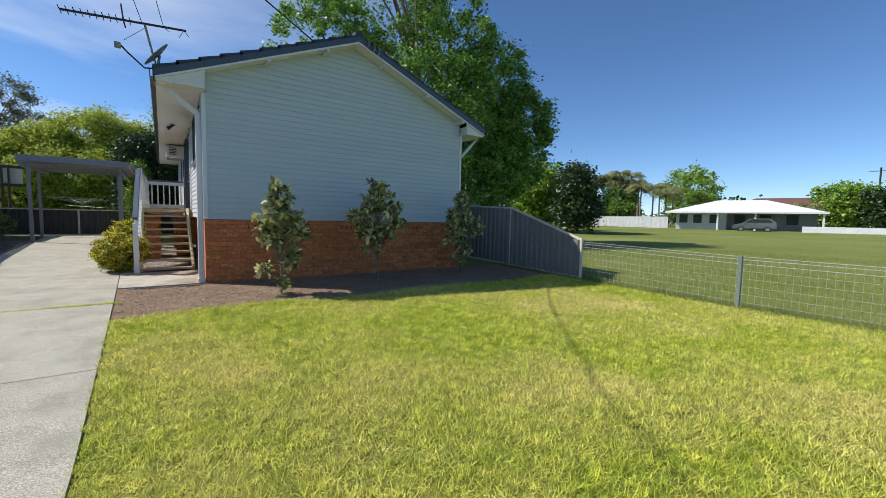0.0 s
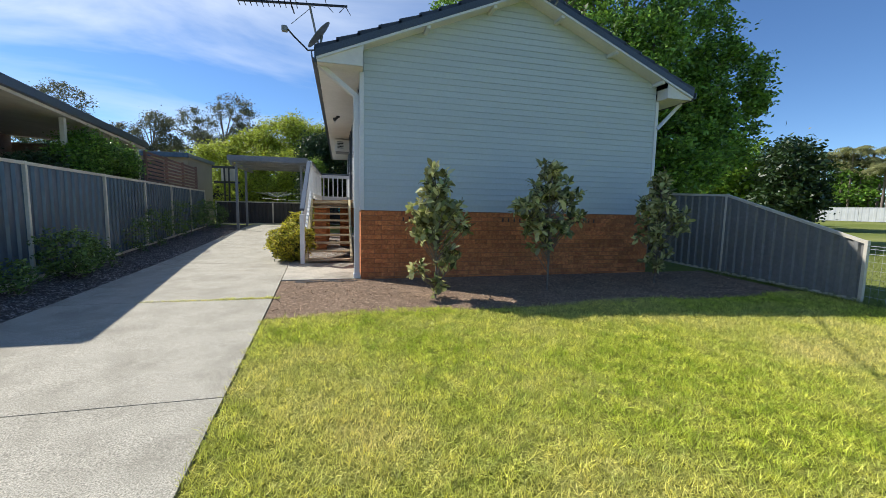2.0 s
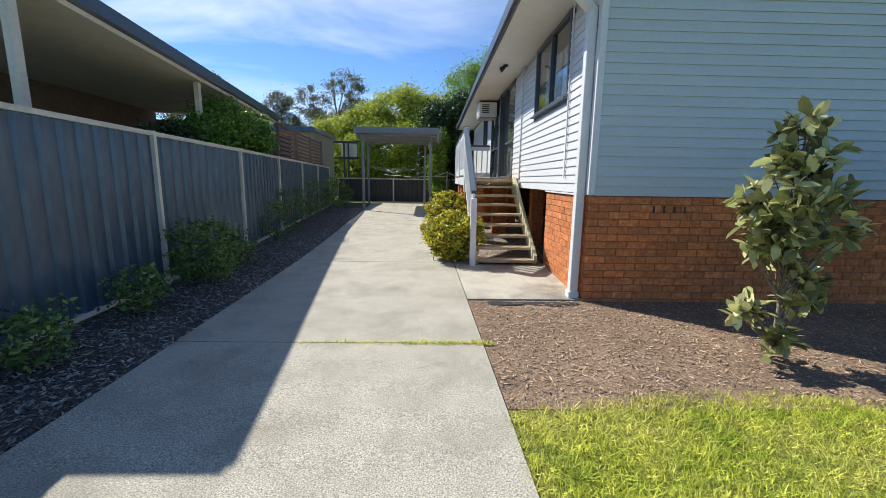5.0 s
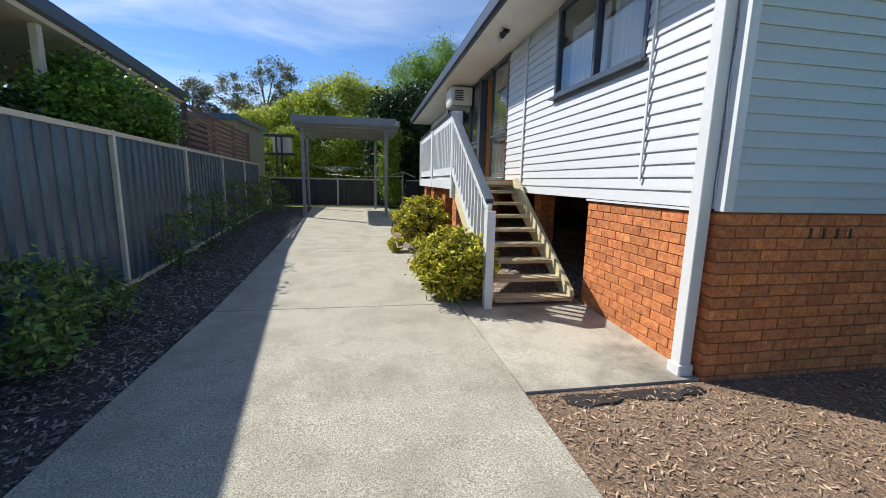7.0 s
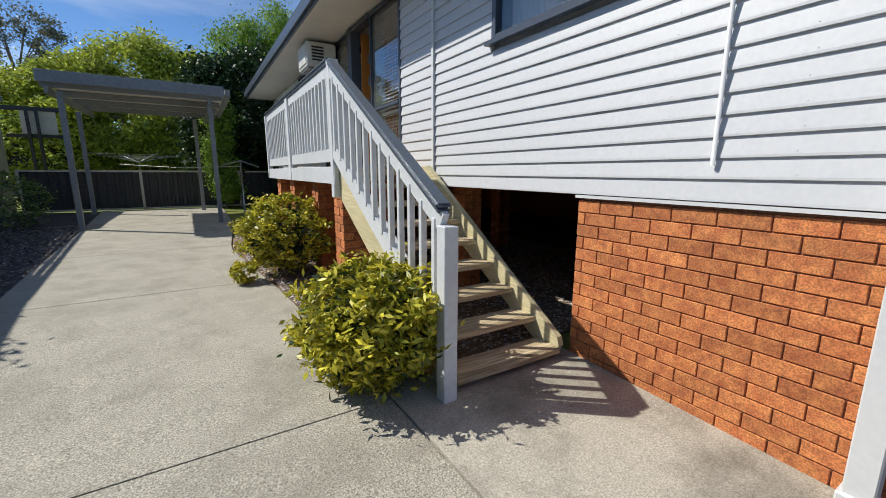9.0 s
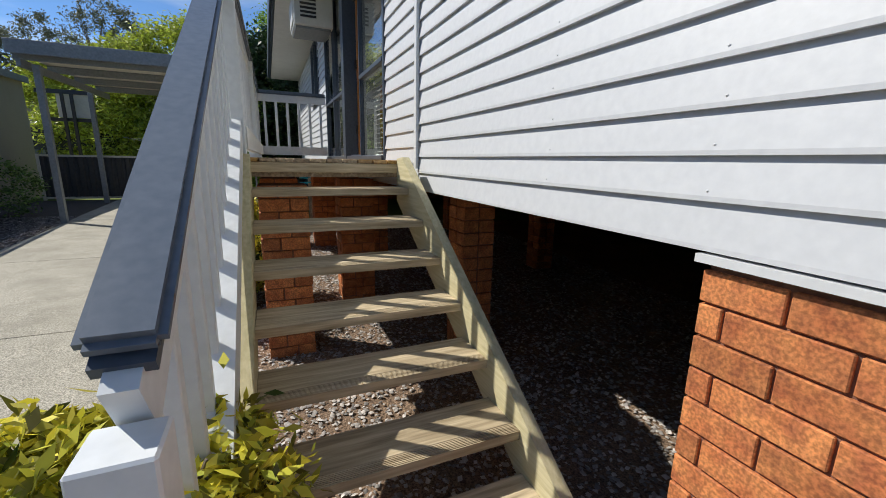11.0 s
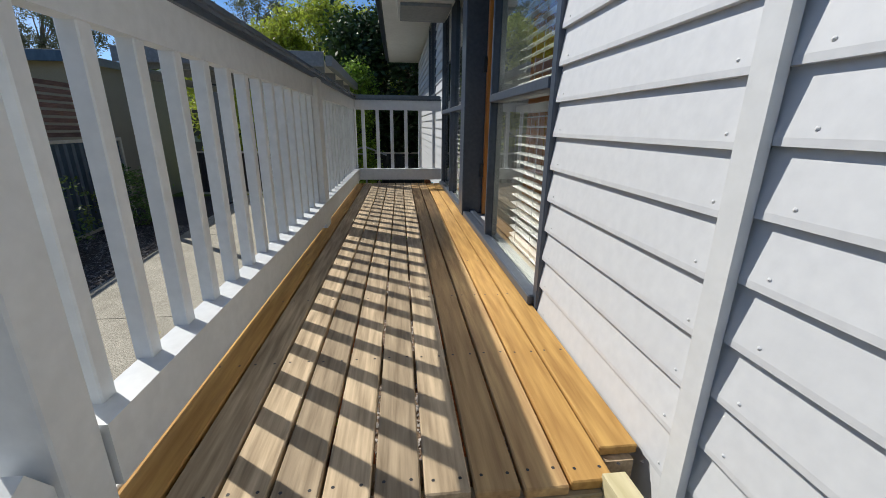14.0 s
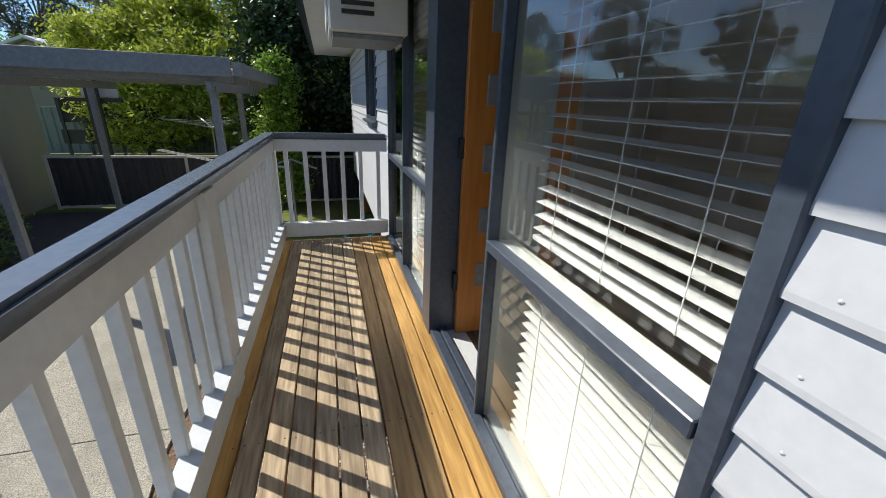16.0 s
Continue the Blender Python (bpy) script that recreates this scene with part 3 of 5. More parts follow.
box(bm, WX - 0.030, WX + 0.02, 10.0 - 0.9 + 0.0, 10.66, BASE - 0.022, BASE - 0.002)
part("drip_strip", bm, "trim", house)
bm = bmesh.new()
tube(bm, [(WX - 0.024, 8.975 + 0.01 * math.sin(k * 1.3), 1.45 + k * 0.13) for k in range(18)], 0.007, 6)
part("cable", bm, "trim", house)
# narrow battens on the west wall
part("batten", box(bmesh.new(), WX - 0.04, WX - 0.021, 12.655, 12.70, 1.56, 3.74), "trim", house)
bm = bmesh.new()
tube(bm, [(WX - 0.035, 9.79, 1.60), (WX - 0.035, 9.79, 3.74)], 0.012)
part("conduit", bm, "trim", house)


# ---------------------------------------------------------------- windows and doors
def frame_bar(bm, y0, y1, z0, z1, x0, x1):
    box(bm, x0, x1, y0, y1, z0, z1, 0.004)


def blind(y0, y1, z0, z1, x, tilt, pitch=0.046, cords=3):
    b = thing("venetian_blind", "white venetian blind with half-open slats behind the glass", "blind", at=(x, (y0 + y1) / 2, z1))
    part("headrail", box(bmesh.new(), -0.025, 0.025, -(y1 - y0) / 2, (y1 - y0) / 2, -0.04, 0.0, 0.003), "blind", b)
    bm = bmesh.new()
    beam(bm, (0, -(y1 - y0) / 2, 0), (0, (y1 - y0) / 2, 0), 0.046, 0.0022)
    first = part("slat", bm, "blind", b)
    k = 0
    z = -0.06
    first.matrix_basis = pose(0, 0, z, 0, tilt, 0)
    while z1 + z - pitch > z0 + 0.03:
        z -= pitch
        same("slat", first.data, b, pose(0, 0, z, 0, tilt, 0))
    part("bottom_rail", box(bmesh.new(), -0.022, 0.022, -(y1 - y0) / 2, (y1 - y0) / 2, z - pitch, z - pitch + 0.018, 0.003), "blind", b)
    for c in range(cords):
        y = (c + 0.5) / cords * (y1 - y0) - (y1 - y0) / 2
        bm = bmesh.new()
        for xx in (-0.024, 0.024):
            box(bm, xx - 0.0012, xx + 0.0012, y - 0.0012, y + 0.0012, z - pitch, -0.03)
        part("cord", bm, "blind", b)
    return b


def window(name, label, y0, y1, z0, z1, bars_y=(), bars_z=(), w=0.05, x=WX, sill=True, deep=0.05, wf=None):
    win = thing(name, label, "window", at=(0, 0, 0))
    bm = bmesh.new()
    wf = wf or w
    for a, b, c, d in ((y0, y0 + w, z0, z1), (y1 - wf, y1, z0, z1), (y0 + w, y1 - wf, z0, z0 + w), (y0 + w, y1 - wf, z1 - w, z1)):
        frame_bar(bm, a, b, c, d, x - 0.028, x + deep)
    part("window_frame", bm, "navy", win)
    ys = [y0 + w] + [c for b in bars_y for c in (b - w / 2, b + w / 2)] + [y1 - wf]
    for b in bars_y:
        part("mullion", box(bmesh.new(), x - 0.035, x + 0.045, b - w / 2, b + w / 2, z0 + w, z1 - w, 0.003), "navy", win)
    for a, b in zip(ys[::2], ys[1::2]):
        zs = [z0 + w] + [c for q in bars_z for c in (q - 0.02, q + 0.02)] + [z1 - w]
        for q in bars_z:
            part("transom", box(bmesh.new(), x - 0.035, x + deep - 0.005, a, b, q - 0.02, q + 0.02, 0.003), "navy", win)
        for c, d in zip(zs[::2], zs[1::2]):
            g = part("pane", box(bmesh.new(), x + 0.008, x + 0.012, a, b, c, d), "glass", win)
            g.visible_shadow = False
    if sill:
        bm = bmesh.new()
        prism(bm, [(x - 0.08, z0 - 0.03), (x - 0.08, z0 - 0.005), (x - 0.02, z0 + 0.01), (x - 0.02, z0 - 0.03)], y0 - 0.03, y1 + 0.03)
        part("window_sill", bm, "navy", win)
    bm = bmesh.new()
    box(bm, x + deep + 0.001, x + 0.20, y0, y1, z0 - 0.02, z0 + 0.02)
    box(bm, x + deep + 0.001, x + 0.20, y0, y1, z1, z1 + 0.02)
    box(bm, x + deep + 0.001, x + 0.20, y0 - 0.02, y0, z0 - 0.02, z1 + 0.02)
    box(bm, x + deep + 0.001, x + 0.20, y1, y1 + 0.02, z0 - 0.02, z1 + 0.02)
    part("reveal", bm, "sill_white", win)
    return win


window("window_1", "navy-framed two-pane window with drawn curtains", 9.90, 11.68, 2.66, 3.74, bars_y=(10.75,), w=0.055)
for a, b in ((9.95, 10.71), (10.79, 11.63)):
    c = thing("curtain", "pale grey curtain hanging closed behind the pane", "curtain")
    bm = bmesh.new()
    n = 40
    top = [bm.verts.new((WX + 0.16 + 0.012 * math.sin(i * 1.9), a + (b - a) * i / n, 3.50)) for i in range(n + 1)]
    low = [bm.verts.new((WX + 0.16 + 0.012 * math.sin(i * 1.9), a + (b - a) * i / n, 2.68)) for i in range(n + 1)]
    for i in range(n):
        bm.faces.new((low[i], low[i + 1], top[i + 1], top[i]))
    part("cloth", bm, "curtain", c)
window("window_2", "small navy-framed window above a sill near the back of the wall", 17.95, 19.05, 2.68, 3.74, bars_y=(18.5,))
window("window_3", "tall navy-framed window beside the door with a blind inside", 13.50, 14.48, 1.60, 3.74, bars_z=(2.44,), w=0.045, sill=False, deep=0.02, wf=0.022)
window("window_4", "tall navy-framed window past the door with a blind inside", 15.345, 17.02, 1.60, 3.74, bars_y=(16.2,), bars_z=(2.44,), w=0.03, sill=False, deep=0.02)
for a, b in ((13.60, 14.36), (15.50, 16.95)):
    blind(a, b, 2.48, 3.70, WX + 0.12, -10)
    blind(a, b, 1.66, 2.40, WX + 0.12, -10)
for a, b in ((13.50, 14.48), (15.345, 17.02)):
    shelf = thing("inner_sill", "white painted inner sill behind the window rail", "window sill")
    part("board", box(bmesh.new(), WX + 0.022, WX + 0.09, a, b, 2.42, 2.45, 0.003), "sill_white", shelf)
dw = thing("door_frame", "dark navy timber door frame with a worn sill on the deck", "door frame")
part("post", box(bmesh.new(), WX - 0.06, WX + 0.10, 15.17, 15.344, 1.62, 3.74, 0.004), "navy", dw)
part("head", box(bmesh.new(), WX - 0.05, WX + 0.10, 14.481, 15.169, 3.68, 3.74, 0.004), "navy", dw)
part("sill", box(bmesh.new(), WX - 0.052, WX + 0.0, 13.53, 17.0, 1.613, 1.655, 0.006), "navy", dw)
part("sill_tread", box(bmesh.new(), WX + 0.001, WX + 0.04, 14.481, 15.169, 1.613, 1.668, 0.004), "navy", dw)
part("threshold", box(bmesh.new(), WX + 0.02, WX + 0.16, 14.481, 15.249, 1.612, 1.635, 0.003), "trim", dw)
door = thing("entry_door", "orange-stained timber entry door standing open inward on dark hinges", "door", at=(WX + 0.09, 15.16, 1.64))
part("panel", box(bmesh.new(), 0, 0.62, -0.04, 0.0, 0.0, 2.03, 0.003), "door", door)
for z in (0.3, 0.62, 0.95, 1.28, 1.6):
    part("glass_block", box(bmesh.new(), 0.10, 0.22, -0.046, 0.004, z, z + 0.14, 0.004), "steel", door)
for z in (0.28, 1.02, 1.75):
    part("hinge", box(bmesh.new(), -0.022, 0.0, -0.03, 0.02, z, z + 0.1, 0.002), "dark", door)

# ---------------------------------------------------------------- air conditioner, lamp, aerial
ac = thing("air_conditioner", "boxy off-white window air conditioner on a bracket under the eave", "air conditioner", at=(WX, 16.05, 3.32))
part("casing", box(bmesh.new(), -0.52, -0.022, 0, 0.62, 0, 0.40, 0.012), "plastic", ac)
for s in range(5):
    part("louvre", box(bmesh.new(), -0.44 , -0.24, -0.012, -0.001, 0.10 + s * 0.05, 0.125 + s * 0.05), "dark", ac)
part("grille", box(bmesh.new(), -0.535, -0.521, 0.05, 0.57, 0.05, 0.35, 0.003), "plastic", ac)
part("tray", box(bmesh.new(), -0.50, -0.05, 0.03, 0.59, -0.03, -0.001, 0.003), "steel", ac)
lamp = thing("security_light", "small white twin spotlight fixed under the eave", "lamp", at=(0.28, 12.6, 3.764))
bm = bmesh.new()
tube(bm, [(0, 0, 0), (0, 0, -0.03)], 0.05, 12)
part("base", bm, "dark", lamp)
for s in (-1, 1):
    bm = bmesh.new()
    tube(bm, [(0, 0.02 * s, -0.03), (-0.04, 0.07 * s, -0.07), (-0.10, 0.09 * s, -0.11)], [0.016, 0.03, 0.05], 10)
    part("spot_head", bm, "trim" if s > 0 else "dark", lamp)

dish = thing("satellite_dish", "grey satellite dish on a bent arm at the roof corner", "satellite dish", at=(0.02, 8.85, 3.98))
bm = bmesh.new()
N = 20
rings = []
for r in (0.0, 0.07, 0.14, 0.20, 0.245):
    rings.append([bm.verts.new((r * math.cos(k * math.tau / N), r * 1.1 * math.sin(k * math.tau / N), r * r * 0.55)) for k in range(N)])
for a, b in zip(rings, rings[1:]):
    for k in range(N):
        bm.faces.new((a[k], a[(k + 1) % N], b[(k + 1) % N], b[k]))
bmesh.ops.remove_doubles(bm, verts=bm.verts, dist=0.001)
bm.normal_update()
bmesh.ops.solidify(bm, geom=bm.faces[:], thickness=0.008)
reflector = part("reflector", bm, "steel", dish)
reflector.matrix_basis = look((0.0, 0.05, 0.28), (-1.1, -0.05, 1.2)) @ pose(0, 0, 0, 180, 0, 0)
bm = bmesh.new()
tube(bm, [(0.06, 0.0, 0.0), (0.0, 0.04, 0.16), (0.02, 0.05, 0.30)], 0.02)
part("mast", bm, "steel", dish)
bm = bmesh.new()
tube(bm, [(0.0, 0.0, 0.05), (-0.20, 0.0, 0.02), (-0.42, 0.0, 0.22), (-0.52, 0.0, 0.33)], 0.014)
part("arm", bm, "dark", dish)
part("receiver", box(bmesh.new(), -0.60, -0.51, -0.04, 0.04, 0.27, 0.36, 0.01), "steel", dish)
aerial = thing("television_aerial", "long black television aerial with cross elements on a thin mast", "aerial", at=(-0.10, 9.1, 4.02))
bm = bmesh.new()
tube(bm, [(0.12, 0, -0.05), (-0.06, 0, 0.80)], 0.018)
part("mast", bm, "steel", aerial)
bm = bmesh.new()
A0, A1 = Vector((-1.17, 0.0, 0.73)), Vector((0.56, 0.0, 0.86))
beam(bm, A0, A1, 0.03, 0.03)
part("boom", bm, "dark", aerial)
for k in range(11):
    p = A0.lerp(A1, k * 0.052)
    bm = bmesh.new()
    tube(bm, [p + Vector((0, -0.17, 0)), p + Vector((0, 0.17, 0))], 0.007, 5)
    part("element", bm, "dark", aerial)
for k, l in ((0.98, 0.42), (0.8, 0.5), (0.62, 0.36)):
    p = A0.lerp(A1, k)
    bm = bmesh.new()
    tube(bm, [p + Vector((-0.10, -l, 0.22 if k < .9 else -0.3)), p, p + Vector((0.10, l, 0.12 if k < .9 else 0.05))], 0.006, 5)
    part("element", bm, "dark", aerial)
bm = bmesh.new()
tube(bm, [A0.lerp(A1, 0.47) + Vector((0, -0.5, 0.06)), A0.lerp(A1, 0.47), A0.lerp(A1, 0.47) + Vector((0, 0.5, 0.06))], 0.012, 6)
part("dipole", bm, "dark", aerial)
bm = bmesh.new()
beam(bm, (-0.06, 0, 0.74), (-0.36, 0, 0.46), 0.008, 0.008)
part("stay", bm, "steel", aerial)

cable = thing("service_cable", "black overhead service cable running from the gable to the street", "cable")
bm = bmesh.new()
pts = [(2.65, 8.58, 5.1), (1.4, 8.05, 5.5), (-0.1, 7.35, 6.07), (-1.43, 6.7, 6.6), (-2.35, 6.15, 6.9), (-3.57, 5.3, 7.4), (-6.0, 3.6, 8.3), (-11.0, 0.0, 10.0), (-20.0, -6.4, 13.0)]
tube(bm, pts, 0.014, 8)
part("wire", bm, "dark", cable)
for dx in (0.0, 0.14, 0.26):
    bm = bmesh.new()
    tube(bm, [(3.86 + dx, 8.57, 5.28 - dx * .42), (3.86 + dx, 8.50, 5.30 - dx * .42), (3.86 + dx, 8.50, 5.40 - dx * .42)], [0.018, 0.022, 0.028], 8)
    part("insulator", bm, "steel", cable)

# ---------------------------------------------------------------- deck and stair
DZ, DX0, DX1, DY0, DY1 = 1.612, -0.43, 0.655, 12.66, 17.10
DECK_END = -0.37


def deck_left(y):
    """The outer edge of the deck runs in towards the wall."""
    return DX0 + (DECK_END - DX0) * (y - DY0) / (DY1 - DY0)


def taper(bm):
    """Fans a mesh laid out between DX0 and DX1 so that it follows the slanting outer edge."""
    for v in bm.verts:
        u = (DX1 - v.co.x) / (DX1 - DX0)
        v.co.x = DX1 - (DX1 - deck_left(v.co.y)) * u
    return bm


deck = thing("deck", "narrow timber entrance deck of weathered and golden boards on brick piers", "deck")
n = 11
w = (DX1 - DX0) / n
for k in range(n):
    x0 = DX0 + k * w
    mat = "deck_gold" if k in (0, 9, 10) else ("deck_tan" if k in (7, 8) else "deck")
    bm = bmesh.new()
    box(bm, x0 + 0.004, x0 + w - 0.004, (12.80 if k == n - 1 else DY0 + 0.055) - 0.004 * (k % 3), DY1, DZ - 0.024, DZ, 0.003)
    part("board", taper(bm), mat, deck)
for y in np.arange(DY0 + 0.12, DY1, 0.45):
    part("joist", taper(box(bmesh.new(), DX0 + 0.05, DX1 - 0.02, y, y + 0.045, DZ - 0.115, DZ - 0.025)), "deck", deck)
part("front_beam", box(bmesh.new(), DX0 + 0.02, DX1 - 0.06, DY0 + 0.045, DY0 + 0.09, DZ - 0.085, DZ - 0.026, 0.003), "tread", deck)
part("outer_beam", taper(box(bmesh.new(), DX0 - 0.045, DX0 - 0.001, DY0 - 0.02, DY1 + 0.02, DZ - 0.17, DZ + 0.0, 0.003)), "rail", deck)
part("end_beam", box(bmesh.new(), DECK_END + 0.021, DX1 - 0.02, DY1 - 0.02, DY1 + 0.02, DZ - 0.17, DZ - 0.026, 0.003), "rail", deck)

bm = bmesh.new()
for y in np.arange(DY0 + 0.09, DY1, 0.45):
    for k in range(n):
        for dx in (0.022, w - 0.022):
            x = DX0 + k * w + dx
            q = [bm.verts.new((x + 0.004 * math.cos(a * math.tau / 6), y + 0.003 * ((k * 7) % 3 - 1) + 0.004 * math.sin(a * math.tau / 6), DZ + 0.0006)) for a in range(6)]
            bm.faces.new(q)
part("screws", taper(bm), "dark", deck, kind="stuff")


def railing(name, label, p, q, gap=0.154, posts=(), low=0.125, cap_w=0.10, inward=(0.018, 0, 0)):
    """A railing of balusters between two rails under a dark cap; p and q are deck-level points on its line."""
    r = thing(name, label, "railing")
    p, q = Vector(p), Vector(q)
    d = q - p
    up, w_in = Vector((0, 0, 1)), Vector(inward)
    bm = bmesh.new()
    beam(bm, p + up * 0.995, q + up * 0.995, cap_w, 0.035)
    bmesh.ops.bevel(bm, geom=bm.edges[:], offset=0.012, segments=2, affect="EDGES")
    part("cap", bm, "cap", r)
    part("cap_moulding", beam(bmesh.new(), p + up * 0.967, q + up * 0.967, cap_w * 0.72, 0.02), "navy", r)
    part("top_rail", beam(bmesh.new(), p + up * 0.905, q + up * 0.905, 0.042, 0.11), "rail", r)
    part("bottom_rail", beam(bmesh.new(), p + w_in + up * (low - 0.01), q + w_in + up * (low - 0.01), 0.075, 0.13), "rail", r)
    flat = Vector((d.x, d.y, 0)).length
    n = int(flat / gap)
    for k in range(n):
        c = p + d * ((k + 0.5) / n)
        if any((Vector(s) - Vector((c.x, c.y, 0))).length < 0.08 for s in posts):
            continue
        bm = bmesh.new()
        slope = d.z / max(flat, 1e-6)
        h = 0.019
        c = c - w_in * 0.5
        box(bm, c.x - h, c.x + h, c.y - h, c.y + h, c.z + low + 0.05 - (0.02 if slope else 0), c.z + 0.86 + (0.02 if slope else 0), 0.003)
        part("baluster", bm, "rail", r)
    return r


XR, XE = -0.437, -0.378


def rail_x(y):
    return XR + (XE - XR) * (y - DY0) / (DY1 - DY0)


side = railing("deck_railing", "pale grey timber railing with a dark cap along the deck", (rail_x(DY0 + 0.09), DY0 + 0.09, DZ), (XE, DY1, DZ), posts=((rail_x(14.93), 14.93, 0),))
for y in (12.70, 14.93):
    x = rail_x(y)
    wy = 0.045 if y < 13 else 0.075
    part("post", box(bmesh.new(), x - 0.045, x + 0.048, y - wy, y + wy, DZ - (0.30 if y < 13 else 0.17), DZ + (0.985 if y < 13 else 0.96), 0.004), "rail", side)
endr = railing("end_railing", "pale grey railing with a dark cap closing the deck end", (XE + 0.03, DY1, DZ), (WX - 0.03, DY1, DZ), cap_w=0.09, inward=(0, -0.018, 0))
part("post", box(bmesh.new(), XE - 0.045, XE + 0.03, DY1 - 0.045, DY1 + 0.045, DZ - 0.17, DZ + 0.96, 0.004), "rail", endr)

stair = thing("timber_stair", "open timber stair of grooved weathered treads between pale stringers", "stair")
RISE, GOING = 0.163, 0.265
TREADS = 8
for k in range(1, TREADS + 1):
    y = 12.46 - (k - 1) * GOING
    z = DZ - 0.172 - (k - 1) * RISE
    if z < gz(0, y) + 0.05:
        break
    bm = bmesh.new()
    box(bm, -0.372, 0.525, y + 0.05, y + 0.24, z - 0.04, z, 0.003)
    t = part("tread", bm, "tread", stair)
    bm = bmesh.new()
    for g in range(7):
        box(bm, -0.372, 0.525, y + g * 0.0075, y + g * 0.0075 + 0.0045, z - 0.038, z - 0.001)
    box(bm, -0.372, 0.525, y + 0.001, y + 0.0505, z - 0.0395, z - 0.005)
    part("grooved_edge", bm, "tread", t)
SL = RISE / GOING
for x0, x1 in ((-0.422, -0.373), (0.526, 0.575)):
    bm = bmesh.new()
    yt, yb = 12.72, 10.62
    zt = DZ - 0.01
    zb = zt - (yt - yb) * SL
    g = gz(0, 10.7) + 0.02
    prism(bm, [(yt, zt + 0.02), (12.60, zt + 0.03), (yb + 0.02, zb + 0.06), (yb, zb), (yb + 0.05, g), (yb + 0.16, g), (yt, zt - 0.26)], x0, x1, axis="x")
    part("stringer", bm, "stringer", stair)
bm = bmesh.new()
SX = -0.468
srail = railing("stair_railing", "pale grey stair railing with a dark sloping cap and square newel", (SX, 10.62, DZ - (12.66 - 10.62) * 0.59 - 0.03), (SX + 0.01, 12.655, DZ - 0.03), gap=0.155, low=0.19)
part("newel", box(bmesh.new(), SX - 0.045, SX + 0.045, 10.535, 10.625, gz(0, 10.5) + 0.02, 1.27, 0.004), "rail", srail)

# ---------------------------------------------------------------- carport
cp = thing("carport", "open grey steel carport with a flat ribbed roof over the driveway", "carport", at=(-0.02, 0, 0.06))
for x, y in ((-3.61, 19.1), (-1.2, 19.1), (-3.95, 22.4), (-1.48, 22.4)):
    part("post", box(bmesh.new(), x - 0.045, x + 0.045, y - 0.045, y + 0.045, gz(x, y) - 0.05, 2.95, 0.004), "steel", cp)
for y in (19.0, 20.15, 21.3, 22.45):
    part("rafter", box(bmesh.new(), -3.85, -0.95, y, y + 0.06, 3.0, 3.12), "steel", cp)
for x in (-3.75, -1.2):
    part("side_beam", box(bmesh.new(), x - 0.03, x + 0.03, 18.9, 22.9, 2.88, 3.0), "steel", cp)
part("fascia", box(bmesh.new(), -3.86, -0.92, 18.82, 18.86, 3.06, 3.27, 0.004), "steel", cp)
bm = bmesh.new()
for k in range(32):
    x = -3.85 + k * 0.092
    box(bm, x, x + 0.055, 18.86, 22.95, 3.135, 3.165)
box(bm, -3.86, -0.9, 18.86, 22.95, 3.125, 3.135)
part("roof_sheet", bm, "lining", cp, kind="stuff")
part("gutter", box(bmesh.new(), -0.9, -0.80, 18.84, 23.0, 3.07, 3.22, 0.005), "steel", cp)


# ---------------------------------------------------------------- fences
def fence_x(y):
    return -4.53 - max(0.0, y - 11.6) * 0.086


POSTS = [-4.6, -2.25, 0.1, 2.45, 4.95, 7.25, 9.50, 11.75, 14.05, 16.35, 18.65, 20.95]
sheet_cache = {}


def metal_fence(name, label, pts, height, mat, frame="cream", tops=None, step=0.19):
    f = thing(name, label, "fence")
    for i, (a, b) in enumerate(zip(pts, pts[1:])):
        a, b = Vector(a), Vector(b)
        h0, h1 = (tops[i], tops[i + 1]) if tops else (height, height)
        za, zb = gz(a.x, a.y), gz(b.x, b.y)
        d = b - a
        L = d.length
        u = d / L
        nrm = Vector((-u.y, u.x))
        n = int(L / step)
        bm = bmesh.new()
        prof = []
        for k in range(n):
            s = k * L / n
            w = L / n
            prof += [(s, 0.0), (s + w * 0.42, 0.0), (s + w * 0.54, 0.034), (s + w * 0.86, 0.034), (s + w * 0.98, 0.0)]
        prof.append((L, 0.0))
        low, top = [], []
        for s, o in prof:
            q = a + u * s + nrm * (o - 0.011)
            t = s / L
            zg = za + (zb - za) * t
            low.append(bm.verts.new((q.x, q.y, zg + 0.05)))
            top.append(bm.verts.new((q.x, q.y, zg + h0 + (h1 - h0) * t - 0.02)))
        for k in range(len(prof) - 1):
            bm.faces.new((low[k], low[k + 1], top[k + 1], top[k]))
        bm.normal_update()
        bmesh.ops.solidify(bm, geom=bm.faces[:], thickness=0.003)
        part("sheet", bm, mat, f)
        bm = bmesh.new()
        beam(bm, (a.x, a.y, za + h0), (b.x, b.y, zb + h1), 0.055, 0.05)
        part("top_rail", bm, frame, f)
        bm = bmesh.new()
        beam(bm, (a.x, a.y, za + 0.04), (b.x, b.y, zb + 0.04), 0.05, 0.05)
        part("bottom_rail", bm, frame, f)
    for i, (x, y) in enumerate(pts):
        h = tops[i] if tops else height
        part("post", box(bmesh.new(), x - 0.032, x + 0.032, y - 0.025, y + 0.025, gz(x, y) - 0.05, gz(x, y) + h + 0.035, 0.003), frame, f)
    return f


metal_fence("boundary_fence", "blue-grey ribbed steel boundary fence with cream posts and rails", [(fence_x(y), y) for y in POSTS], 1.96, "fence",
